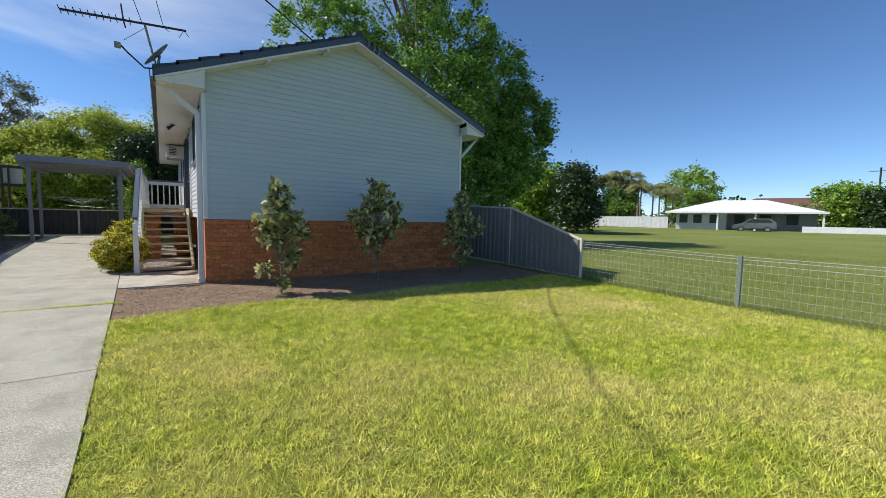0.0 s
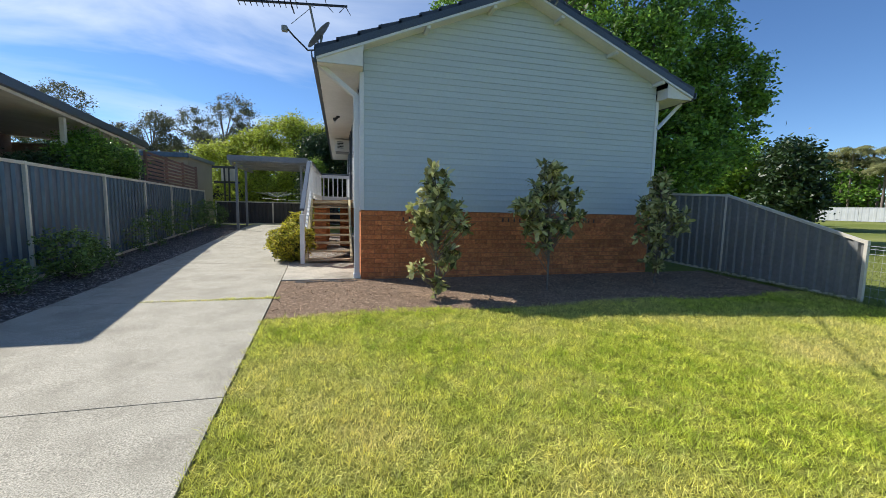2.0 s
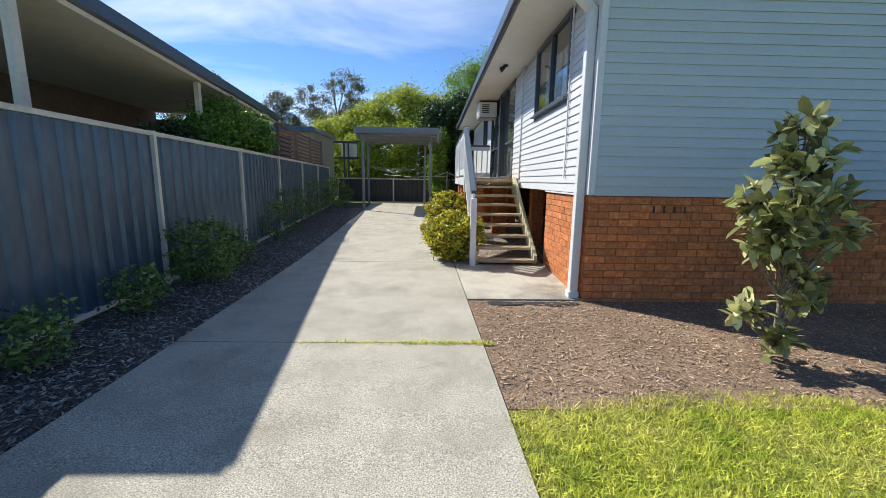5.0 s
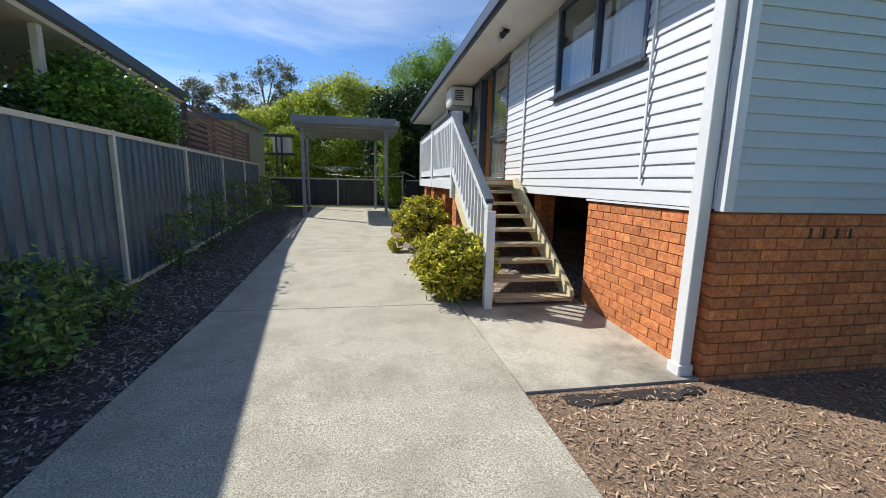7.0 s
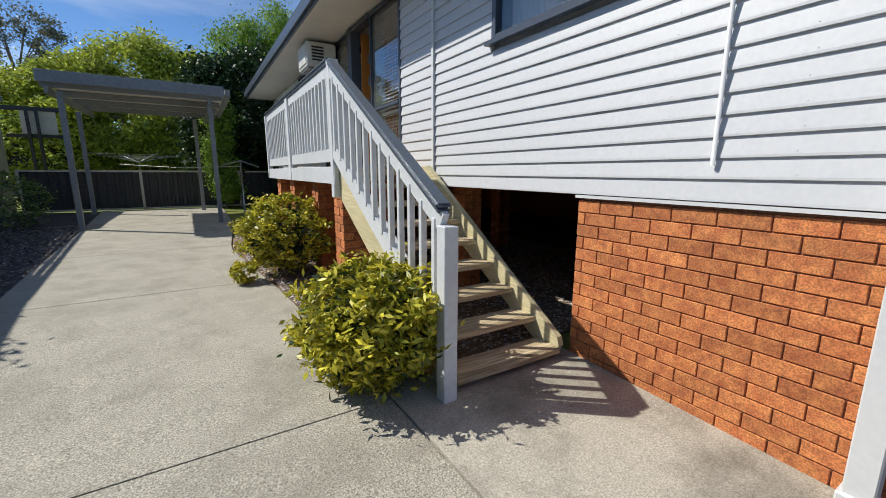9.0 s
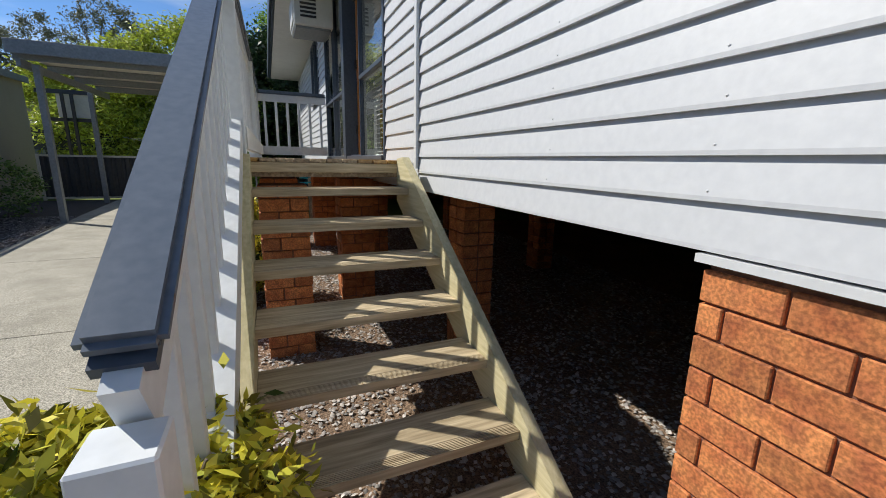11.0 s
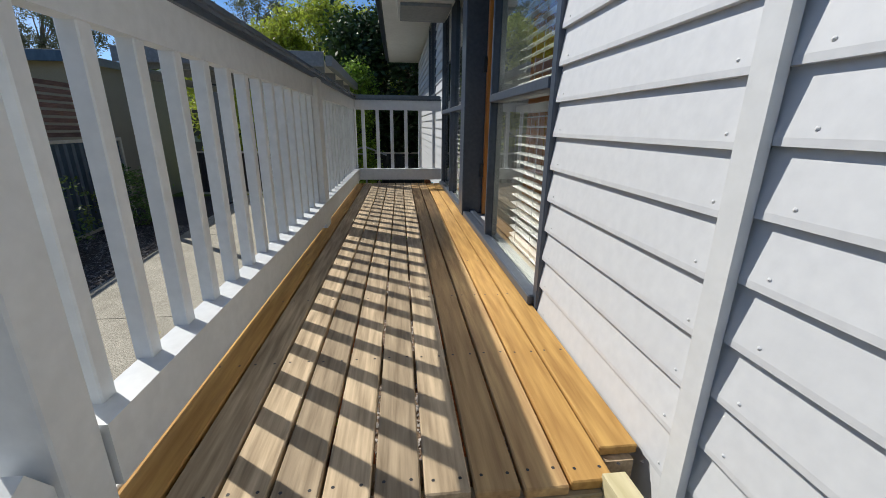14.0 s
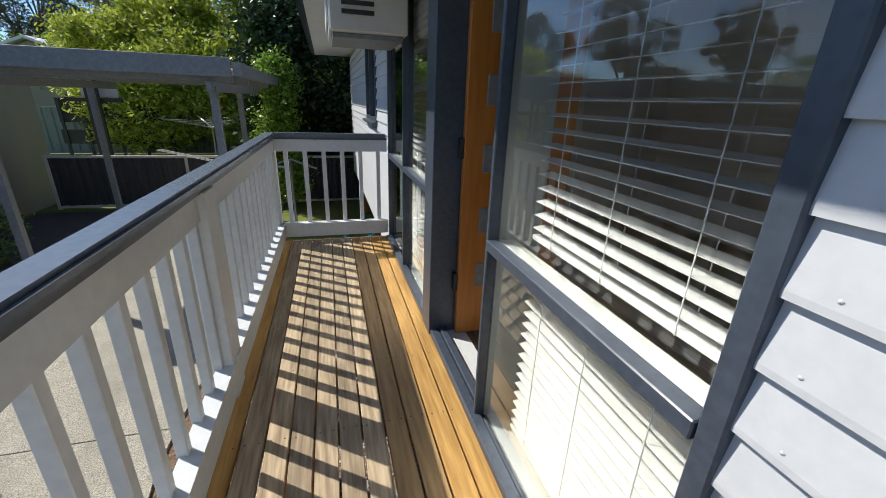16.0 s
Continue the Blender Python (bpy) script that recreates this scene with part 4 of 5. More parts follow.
            tops=[float(np.interp(y, (5, 7.25, 11.75, 21), (2.06, 2.08, 2.01, 1.97))) - gz(fence_x(y), y) for y in POSTS])
metal_fence("back_fence", "grey steel back fence darkened with painted tree shade, pale posts behind the carport", [(-5.6, 23.6), (-3.0, 23.6), (-0.4, 23.6), (2.2, 23.6), (4.8, 23.6), (8.5, 23.6)], 1.12, "fence_shaded")
metal_fence("side_fence", "grey ribbed steel side fence that slopes down at its street end", [(8.5, 6.12), (8.5, 8.6), (8.5, 10.95), (8.5, 13.3), (8.5, 15.7), (8.5, 23.5)], 1.8, "fence_grey", tops=[0.98, 1.72, 1.75, 1.78, 1.8, 1.8])

wire = thing("wire_fence", "low green wire mesh fence on thin steel posts", "fence")
WP = [(8.42, 2.75), (8.36, -0.6), (8.3, -4.0)]
for x, y in WP:
    part("post", box(bmesh.new(), x - 0.03, x + 0.03, y - 0.03, y + 0.03, gz(x, y), gz(x, y) + 0.95, 0.005), "post_green", wire)
bm = bmesh.new()
for h in (0.12, 0.26, 0.40, 0.54, 0.68, 0.80, 0.88, 0.93):
    for (xa, ya), (xb, yb) in zip([(8.5, 6.1)] + WP, WP):
        tube(bm, [(xa, ya, gz(xa, ya) + h), (xb, yb, gz(xb, yb) + h)], 0.0022 if h < 0.8 else 0.005, 4)
for y in np.arange(-4.0, 6.1, 0.1):
    x = 8.42 + (y - 2.75) * 0.02
    beam(bm, (x, y, gz(x, y) + 0.02), (x, y, gz(x, y) + 0.93), 0.0022, 0.0022, up=(0, 1, 0))
part("mesh", bm, "whitefence", wire, kind="stuff")

# ---------------------------------------------------------------- neighbour's buildings
nb = thing("neighbour_patio", "neighbour's open patio under a dark-edged pitched roof with cream posts", "patio")
for x, y, h in ((-5.1, 8.55, 3.3), (-5.5, 12.3, 3.25), (-5.85, 16.4, 3.2)):
    part("post", box(bmesh.new(), x - 0.045, x + 0.045, y - 0.045, y + 0.045, gz(x, y), h, 0.005), "cream", nb)
part("front_beam", box(bmesh.new(), -11, -5.16, 8.5, 8.6, 3.13, 3.395), "cream", nb)
# Unseen pale floor, added to bounce light up under the patio roof.
part("floor", box(bmesh.new(), -9.3, -5.1, 8.4, 16.9, 0.1, 0.32), "slab", nb)
bm = bmesh.new()
E0, E1 = Vector((-4.98, 8.3, 3.40)), Vector((-5.85, 17.0, 3.22))
v = [bm.verts.new(p) for p in (E0, E1, (-11.5, 17.0, 3.6), (-11.5, 8.3, 3.42))]
bm.faces.new(v)
bm.normal_update()
bmesh.ops.solidify(bm, geom=bm.faces[:], thickness=0.06)
part("lining", bm, "lining", nb)
bm = bmesh.new()
v = [bm.verts.new(p + Vector((0, 0, 0.09))) for p in (E0, E1, Vector((-11.5, 17.0, 3.8)), Vector((-11.5, 8.3, 3.42)))]
bm.faces.new(v)
bm.normal_update()
bmesh.ops.solidify(bm, geom=bm.faces[:], thickness=0.05)
part("roof_sheet", bm, "roof", nb)
part("gutter", beam(bmesh.new(), E0 + Vector((0.04, 0, 0.09)), E1 + Vector((0.04, 0, 0.09)), 0.10, 0.17), "navy", nb)
part("front_fascia", beam(bmesh.new(), E0 + Vector((0.05, -0.03, 0.09)), (-11.5, 8.27, 3.51), 0.05, 0.17), "navy", nb)
nw = thing("neighbour_house", "neighbour's low brown-walled house behind the patio", "house")
part("wall", box(bmesh.new(), -9.6, -9.4, 4.0, 17.0, 0.0, 3.5), "dirtbrown", nw)
part("wall", box(bmesh.new(), -9.4, -6.2, 17.0, 17.2, 0.0, 3.2), "dirtbrown", nw)
part("roof", box(bmesh.new(), -14, -9.3, 3.8, 8.2, 3.3, 3.5), "roof", nw)

screen = thing("slatted_screen", "brown horizontal timber slat screen above the boundary fence", "screen")
S0, S1 = Vector((-5.3, 15.7, 0)), Vector((-5.62, 21.1, 0))
for k in range(8):
    z = 2.06 + k * 0.118
    part("slat", beam(bmesh.new(), S0 + Vector((0, 0, z + 0.05)), S1 + Vector((0, 0, z)), 0.02, 0.075), "batten", screen)
for k in range(4):
    p = S0.lerp(S1, k / 3)
    part("post", box(bmesh.new(), p.x - 0.085, p.x - 0.012, p.y - 0.035, p.y + 0.035, 0.3, 3.0, 0.003), "batten", screen)

garage = thing("neighbour_garage", "cream rendered garage with a flat blue-edged roof behind the fence", "garage")
bm = bmesh.new()
box(bm, -10.5, -5.98, 21.2, 24.5, 0.2, 3.4)
part("wall", bm, "plaster", garage)
part("roof", box(bmesh.new(), -10.8, -5.9, 21.0, 24.6, 3.405, 3.47), "steel", garage)
part("fascia", box(bmesh.new(), -10.82, -5.88, 20.96, 20.999, 3.36, 3.56, 0.005), "fence", garage)
part("fascia", box(bmesh.new(), -5.899, -5.87, 21.0, 24.6, 3.38, 3.54, 0.005), "steel", garage)
# Dark panel on the uncut wall; the opening's inner shade is painted on.
part("opening_shade", box(bmesh.new(), -8.2, -6.9, 21.16, 21.198, 2.2, 3.2), "dark", garage)

awn = thing("shade_frame", "dark metal frame with a cream panel beyond the garage", "awning")
part("panel", box(bmesh.new(), -6.15, -5.3, 26.8, 26.83, 2.72, 3.42), "cream", awn)
part("top_bar", box(bmesh.new(), -6.6, -5.2, 26.7, 26.79, 3.42, 3.54), "dark", awn)
part("low_bar", box(bmesh.new(), -6.5, -5.2, 26.7, 26.79, 2.6, 2.7), "dark", awn)
for x in (-5.95, -5.72):
    part("post", box(bmesh.new(), x - 0.035, x + 0.035, 26.6, 26.69, 0.3, 3.42), "dark", awn)

back = thing("back_neighbour_house", "pale green gabled house with a dark veranda beyond the back fence", "house")
bm = bmesh.new()
prism(bm, [(-17.0, 0.5), (-8.6, 0.5), (-8.6, 3.2), (-12.8, 4.9), (-17.0, 3.2)], 38.0, 46.0)
part("wall", bm, "plaster", back)
for s in (-1, 1):
    part("roof", beam(bmesh.new(), (-12.8, 42, 5.05), (-12.8 + s * 4.6, 42, 3.15), 8.6, 0.12), "whiteroof", back)
part("window", box(bmesh.new(), -12.0, -10.4, 37.93, 37.99, 1.5, 2.7), "dark", back)
part("veranda", box(bmesh.new(), -9.2, -6.2, 31.6, 32.6, 1.75, 2.6), "dark", back)
part("veranda_rail", box(bmesh.new(), -9.2, -5.6, 31.5, 31.56, 1.0, 1.5), "dark", back)
for x in (-9.1, -8.4, -7.4, -6.6, -5.7):
    part("post", box(bmesh.new(), x, x + 0.09, 31.45, 31.499, 0.45, 2.6), "dark", back)
metal_fence("far_back_fence", "pale grey-green metal fence further behind the back yard", [(-14, 33.0), (-9, 33.0), (-4, 33.0), (1, 33.0), (6, 33.0)], 1.75, "greenfence", frame="greenfence", step=0.3)

hoist = thing("clothes_hoist", "rotary clothes hoist with bare metal arms in the back yard", "clothes line", at=(-3.4, 28.0, 0.45))
bm = bmesh.new()
tube(bm, [(0, 0, 0), (0, 0, 1.75)], 0.025)
part("pole", bm, "metal", hoist)
for k in range(4):
    a = k * math.pi / 2 + 0.5
    bm = bmesh.new()
    tube(bm, [(0, 0, 1.45), (1.5 * math.cos(a), 1.5 * math.sin(a), 1.75)], 0.014, 6)
    part("arm", bm, "metal", hoist)
for r in (0.6, 0.95, 1.3):
    bm = bmesh.new()
    q = [(r * math.cos(k * math.pi / 2 + 0.5), r * math.sin(k * math.pi / 2 + 0.5), 1.45 + r * 0.2) for k in range(5)]
    tube(bm, q, 0.004, 4)
    part("line", bm, "metal", hoist)
cl = thing("clothes_line", "white clothes line stretched to a metal post by the hedge", "clothes line")
bm = bmesh.new()
tube(bm, [(-0.55, 21.0, 0.4), (-0.55, 21.0, 1.85)], 0.022)
tube(bm, [(-1.0, 21.0, 1.72), (-0.55, 21.0, 1.85), (-0.1, 21.0, 1.68)], 0.018)
part("post", bm, "metal", cl)
for dy in (-0.1, 0.0, 0.1):
    bm = bmesh.new()
    tube(bm, [(-3.4, 23.3 + dy, 1.75), (-2.0, 22.1 + dy, 1.66), (-0.55, 21.0 + dy, 1.70)], 0.006, 5)
    part("line", bm, "blind", cl)

# ---------------------------------------------------------------- across the field
far = thing("far_bungalow", "white bungalow with a broad pale hipped roof across the field", "house")
U = (Vector((60.9, 11.8, 0)) - Vector((56.0, 26.7, 0))).normalized()
V = Vector((-U.y, U.x, 0))
V = V if V.x > 0 else -V
O = Vector((56.0, 26.7, 0.66))
FAR = Matrix(((U.x, V.x, 0, O.x), (U.y, V.y, 0, O.y), (0, 0, 1, O.z), (0, 0, 0, 1)))
far.matrix_basis = FAR
part("wall", box(bmesh.new(), 0.6, 6.2, 1.2, 9, -0.3, 2.35), "whitefence", far)
part("wall", box(bmesh.new(), 6.2, 15.0, 3.2, 9, -0.3, 2.35), "steel", far)
bm = bmesh.new()
ring = [bm.verts.new(p) for p in ((-0.6, 0.0, 2.38), (15.6, 0.0, 2.38), (15.6, 10.5, 2.38), (-0.6, 10.5, 2.38))]
ri = [bm.verts.new(p) for p in ((5.0, 5.0, 4.05), (10.2, 5.0, 4.05))]
for f in ((ring[0], ring[1], ri[1], ri[0]), (ring[1], ring[2], ri[1]), (ring[2], ring[3], ri[0], ri[1]), (ring[3], ring[0], ri[0]), tuple(ring[::-1])):
    bm.faces.new(f)
part("roof", bm, "whiteroof", far)
part("fascia", box(bmesh.new(), -0.62, 15.62, -0.04, 0.0, 2.22, 2.42), "whiteroof", far)
for x in (1.0, 2.6, 4.4):
    w_ = part("window", box(bmesh.new(), x, x + 0.95, 1.14, 1.19, 0.95, 2.05), "dark", far)
for x in (7.0, 9.6, 12.2):
    part("window", box(bmesh.new(), x, x + 1.1, 3.14, 3.19, 0.9, 2.1), "dark", far)
for x in (5.3, 9.1, 15.2):
    part("post", box(bmesh.new(), x - 0.09, x + 0.09, 0.25, 0.43, -0.3, 2.38), "whiteroof", far)
hs = thing("red_roof_house", "brown brick house with dull red hipped roof behind bungalow", "house")
hs.matrix_basis = FAR @ pose(5, 18, 0)
part("wall", box(bmesh.new(), 0, 16, 0, 9, -0.2, 3.0), "dirtbrown", hs)
bm = bmesh.new()
ring = [bm.verts.new(p) for p in ((-0.8, -0.8, 3.0), (16.8, -0.8, 3.0), (16.8, 9.8, 3.0), (-0.8, 9.8, 3.0))]
ri = [bm.verts.new(p) for p in ((4.5, 4.5, 5.2), (11.5, 4.5, 5.2))]
for f in ((ring[0], ring[1], ri[1], ri[0]), (ring[1], ring[2], ri[1]), (ring[2], ring[3], ri[0], ri[1]), (ring[3], ring[0], ri[0]), tuple(ring[::-1])):
    bm.faces.new(f)
part("roof", bm, "redroof", hs)
lw = thing("low_white_wall", "low white garden wall beside the far bungalow", "wall")
lw.matrix_basis = FAR
part("wall", box(bmesh.new(), 13.2, 19.8, -2.6, -2.35, -0.3, 0.75), "whiteroof", lw)

car = thing("parked_car", "grey station wagon parked under the far bungalow's awning", "car")
car.matrix_basis = FAR @ pose(6.9, -2.2, 0.0)
bm = bmesh.new()
prism(bm, [(0, 0.35), (0.05, 0.8), (0.95, 1.02), (1.65, 1.55), (3.5, 1.58), (4.1, 1.05), (4.15, 0.4)], -0.85, 0.85)
bmesh.ops.bevel(bm, geom=bm.edges[:], offset=0.06, segments=2, affect="EDGES")
part("body", bm, "carpaint", car)
for y in (-0.862, 0.856):
    bm = bmesh.new()
    prism(bm, [(1.2, 1.07), (1.72, 1.46), (3.4, 1.48), (3.8, 1.08)], y, y + 0.006)
    part("side_glass", bm, "dark", car)
for x in (0.85, 3.3):
    for y in (-0.88, 0.66):
        bm = bmesh.new()
        tube(bm, [(x, y, 0.32), (x, y + 0.22, 0.32)], 0.33, 16)
        wh = part("wheel", bm, "tyre", car)
        bm = bmesh.new()
        tube(bm, [(x, y - 0.01, 0.32), (x, y + 0.23, 0.32)], 0.19, 12)
        part("rim", bm, "metal", wh)

metal_fence("far_white_fence", "long pale metal fence across the far side of the field", [(57.8 + 0.4 * k, 27.8 + 3.5 * k) for k in range(6)], 1.6, "whitefence", frame="whitefence", step=0.6)
shed = thing("side_neighbour_house", "pale-roofed neighbouring house half hidden by trees", "house")
part("wall", box(bmesh.new(), 22, 34, 32, 40, 0.1, 2.7), "plaster", shed)
bm = bmesh.new()
prism(bm, [(31.5, 2.7), (40.5, 2.7), (36, 4.1)], 21.4, 34.6, axis="x")
part("roof", bm, "steel", shed)

pole = thing("power_pole", "timber street power pole with a cross arm beyond the field", "power pole", at=(88.0, 12.0, 0.9))
bm = bmesh.new()
tube(bm, [(0, 0, -0.3), (0, 0, 9.5)], [0.16, 0.11])
part("pole", bm, "bark", pole)
part("cross_arm", beam(bmesh.new(), (-0.3, -1.3, 9.0), (0.3, 1.3, 9.0), 0.1, 0.12), "bark", pole)

# ---------------------------------------------------------------- planting
tree("large_tree", "tall broad leafy green tree behind the house", (12.5, 19.5), 14, 0,
     [(-5.0, 2.0, 9.6, 3.0, 3.0, 3.2), (-2.2, 0.5, 12.2, 3.4, 3, 3.4), (1.0, -0.6, 11.2, 2.6, 2.8, 3.2), (3.0, -1.6, 8.6, 2.4, 2.4, 2.6), (4.4, -2.6, 6.6, 2.0, 2.0, 2.2), (3.2, -2.8, 4.4, 2.4, 2.4, 2.0), (-0.5, -2.5, 6.6, 3.4, 2.4, 3.0), (1.4, -3.4, 3.2, 2.4, 1.8, 1.8)],
     0.105, "leaf_big", seed=3, trunk=0.42, clump=95, spread=0.25, count=135)
tree("willow_tree", "bright yellow-green leafy tree beyond the back fence", (-3.0, 33.5), 7.4, 0,
     [(-0.2, 0, 5.6, 2.3, 1.8, 1.7), (1.4, -0.4, 5.0, 1.8, 1.6, 1.6), (-2.6, 0, 4.6, 2.0, 1.6, 1.5), (-4.6, 0, 3.8, 1.9, 1.6, 1.4), (0, -2.0, 3.2, 4.2, 1.4, 1.5), (-3.4, -1.6, 2.0, 2.4, 1.2, 1.5), (0.6, -1.6, 1.9, 2.4, 1.2, 1.4)],
     0.075, "leaf_willow", "pale_bark", seed=4, trunk=0.2, clump=130, spread=0.30, count=125, long=2.8, droop=0.5, fork=0.25)
tree("yard_tree", "leafy mid-green garden tree behind the far fence", (-1.4, 36.0), 4.4, 0,
     [(-2.8, 0, 2.2, 2.0, 1.2, 1.9), (0.4, 0, 2.4, 2.2, 1.2, 2.0), (3.4, 0, 2.4, 2.2, 1.2, 2.0)], 0.08, "leaf_big", seed=15, trunk=0.2, clump=110, spread=0.34, count=110)
tree("yard_shrub", "sunlit bright green shrub in front of the back fence", (-0.85, 23.15), 3.4, 0,
     [(0, 0, 2.6, .42, .3, .75), (-.1, 0, 1.6, .46, .3, .8), (0.05, 0, .7, .4, .28, .5)], 0.045, "leaf_mid", seed=16, trunk=0.03, clump=50, spread=0.12, count=75, category="shrub", fork=0.3)
tree("green_tree", "tall mid-green tree rising beyond the back hedge", (2.3, 36.5), 11, 0,
     [(-1.0, 0, 7.2, 1.7, 1.8, 2.4), (1.0, 0, 8.4, 2.0, 1.8, 2.4), (0.3, -1, 5.2, 2.8, 2.0, 2.4)],
     0.075, "leaf_mid", seed=14, trunk=0.24, clump=130, spread=0.36, count=130)
tree("evergreen_tree", "dense dark evergreen tree beside the carport", (0.9, 25.2), 5.6, 0,
     [(-1.9, -0.6, 2.5, 0.75, 0.9, 2.2), (-0.6, 0.0, 3.0, 1.5, 1.2, 2.4), (1.7, 0, 3.3, 2.2, 1.3, 2.2), (0.6, -0.6, 1.5, 2.6, 1.2, 1.5)],
     0.085, "leaf_dark", seed=5, trunk=0.14, clump=110, spread=0.26, count=150)
tree("hedge_tree", "dark dense hedge tree behind the back corner of the house", (4.6, 26.2), 5.6, 0,
     [(-1.5, 0, 3.2, 2.4, 1.4, 2.4), (1.8, 0.2, 3.0, 2.6, 1.4, 2.4)], 0.1, "leaf_dark", seed=6, trunk=0.14, clump=90, spread=0.3, count=110)
for i, (x, y, h, r) in enumerate(((-12.5, 52.0, 13.2, 4.4), (-20.5, 54.0, 11.4, 3.4), (-27.0, 49.0, 12.2, 4.6), (-17.5, 60.0, 10.5, 3.0), (-33, 42.0, 11.0, 4.0))):
    tree("gum_tree", "tall thin gum tree with sparse grey-green crown", (x, y), h, 0,
         [(-r * .55, 0, h * .72, r * .5, r * .4, r * .36), (r * .3, 0, h * .86, r * .5, r * .4, r * .34), (r * .6, 0, h * .66, r * .4, r * .4, r * .3), (-r * .1, 0, h * .55, r * .4, r * .3, r * .3)],
         0.09, "leaf_gum", "bark", seed=40 + i, trunk=0.24, clump=70, spread=0.30, count=46, group="gum trees on the skyline", long=2.6, droop=0.6, fork=0.3)
for i, (x, y, h, rx) in enumerate(((-13.0, 40.0, 5.0, 3.4), (-16.0, 44.0, 5.4, 4.2), (-23.0, 38.0, 5.4, 4.6), (-30.0, 33.0, 6.0, 4.5), (8.5, 42.0, 7.6, 4.0))):
    tree("leafy_tree", "broad leafy tree in the yards beyond", (x, y), h, 0,
         [(-rx * .5, 0, h * .55, rx * .6, 2, h * .36), (rx * .4, 0, h * .62, rx * .6, 2, h * .36)], 0.09, ("leaf_mid", "leaf_mid", "leaf_dark")[i % 3], seed=60 + i, trunk=0.18, clump=90, spread=0.36, count=90, group="trees in the yards beyond")
for i, (x, y, h, r, lf) in enumerate(((31.5, 23.5, 6.6, 2.5, "leaf_dark"), (33.0, 29.5, 7.6, 3.4, "leaf_mid"), (75.0, 32.5, 10.6, 5.0, "leaf_mid"), (62.0, 46.0, 7.4, 4.2, "leaf_big"), (66, 40, 7.0, 4.0, "leaf_big"), (80.0, 14.0, 6.8, 4.4, "leaf_mid"), (76.0, 8.5, 6.0, 3.8, "leaf_dark"), (50.0, 50.0, 7.2, 4.4, "leaf_mid"))):
    tree("field_tree", "rounded leafy tree at the far edge of the field", (x, y), h, 0,
         [(-r * .35, -r * .3, h * .55, r * .7, r * .7, h * .38), (r * .3, r * .35, h * .6, r * .7, r * .7, h * .38), (0, 0, h * .3, r * .8, r * .8, h * .25)], 0.26 if r > 3 else 0.2, lf, seed=80 + i, trunk=0.2, clump=40, spread=0.45, count=80, group="trees round the field")


def palm(x, y, h, seed):
    rng = np.random.default_rng(seed)
    r = thing("palm_tree", "slender palm tree with drooping feathery fronds", "palm tree", "palms across the field", at=(x, y, gz(x, y)))
    bm = bmesh.new()
    tube(bm, [(0, 0, -0.2), (rng.normal() * 0.1, rng.normal() * 0.1, h * 0.5), (0, 0, h)], [0.16, 0.12, 0.1])
    part("trunk", bm, "bark", r)
    vs, fs = [], []
    for k in range(24):
        a, lift = rng.uniform(0, math.tau), rng.uniform(0.1, 1.2)
        L = rng.uniform(1.8, 2.6)
        px = np.array([0, 0, h])
        for j in range(14):
            t = (j + 1) / 14
            q = np.array([math.cos(a) * L * t * math.cos(lift * .6), math.sin(a) * L * t * math.cos(lift * .6), h + math.sin(lift) * L * t * 0.8 - 1.7 * t * t])
            for s in (-1, 1):
                side = np.array([-math.sin(a) * s, math.cos(a) * s, -0.9]) * 0.62 * math.sin(math.pi * min(0.95, t * 0.9 + 0.1))
                base = len(vs)
                vs += [q, q + (q - px) * 0.5, q + side, q + side * 0.5 - (q - px) * 0.3]
                fs.append((base, base + 1, base + 2, base + 3))
            px = q
    mesh_np("crown", vs, fs, "leaf_palm", r)
    return r


rng_p = random.Random(4)
for i in range(22):
    t_ = i / 21
    palm(62.0 + 2.2 * t_ + rng_p.uniform(-1.6, 1.6), 47.0 - 17.0 * t_ + rng_p.uniform(-0.5, 0.5), rng_p.uniform(5.0, 7.2) + 1.8 * math.sin(math.pi * min(1, t_ * 1.1)), 200 + i)
palm(74.0, 17.0, 3.4, 240)
rng = np.random.default_rng(91)
ang = rng.uniform(radians(-8), radians(52), 1500)
dist = rng.uniform(150, 215, 1500)
cz = rng.uniform(0.4, 1.0, 1500) * (4.5 + 2.5 * np.sin(ang * 23) + 1.5 * np.sin(ang * 61))
pc = np.stack([np.cos(ang) * dist, np.sin(ang) * dist, 0.9 + cz], -1)
pp = np.repeat(pc, 16, axis=0) + rng.normal(size=(24000, 3)) * (1.6, 1.6, 0.8)
v, f = leaf_cloud(pp, 0.9, rng, 1.4)
mesh_np("far_woods", v, f, "leaf_dark", kind="stuff")

tree("garden_shrub", "tall leafy garden shrub with sunlit top above the metal fence", (-5.25, 13.2), 2.9, 0,
     [(-.2, -.8, 2.0, .36, .5, .40), (-0.15, -0.2, 2.3, .45, 0.8, .5), (-0.1, .9, 2.2, .38, .6, .5), (-.3, 0, 1.3, .4, 1.4, .7)], 0.04, "leaf_big", seed=100, trunk=0.04, clump=70, spread=0.11, count=110, category="shrub")
tree("garden_shrub", "dark leafy shrub under the edge of the neighbour's patio roof", (-5.5, 11.3), 2.2, 0,
     [(0, 0, 1.7, .35, .5, .4), (0, .1, 1.0, .35, 0.5, .6)], 0.045, "leaf_dark", seed=102, trunk=0.04, clump=80, spread=0.12, count=110, category="shrub")
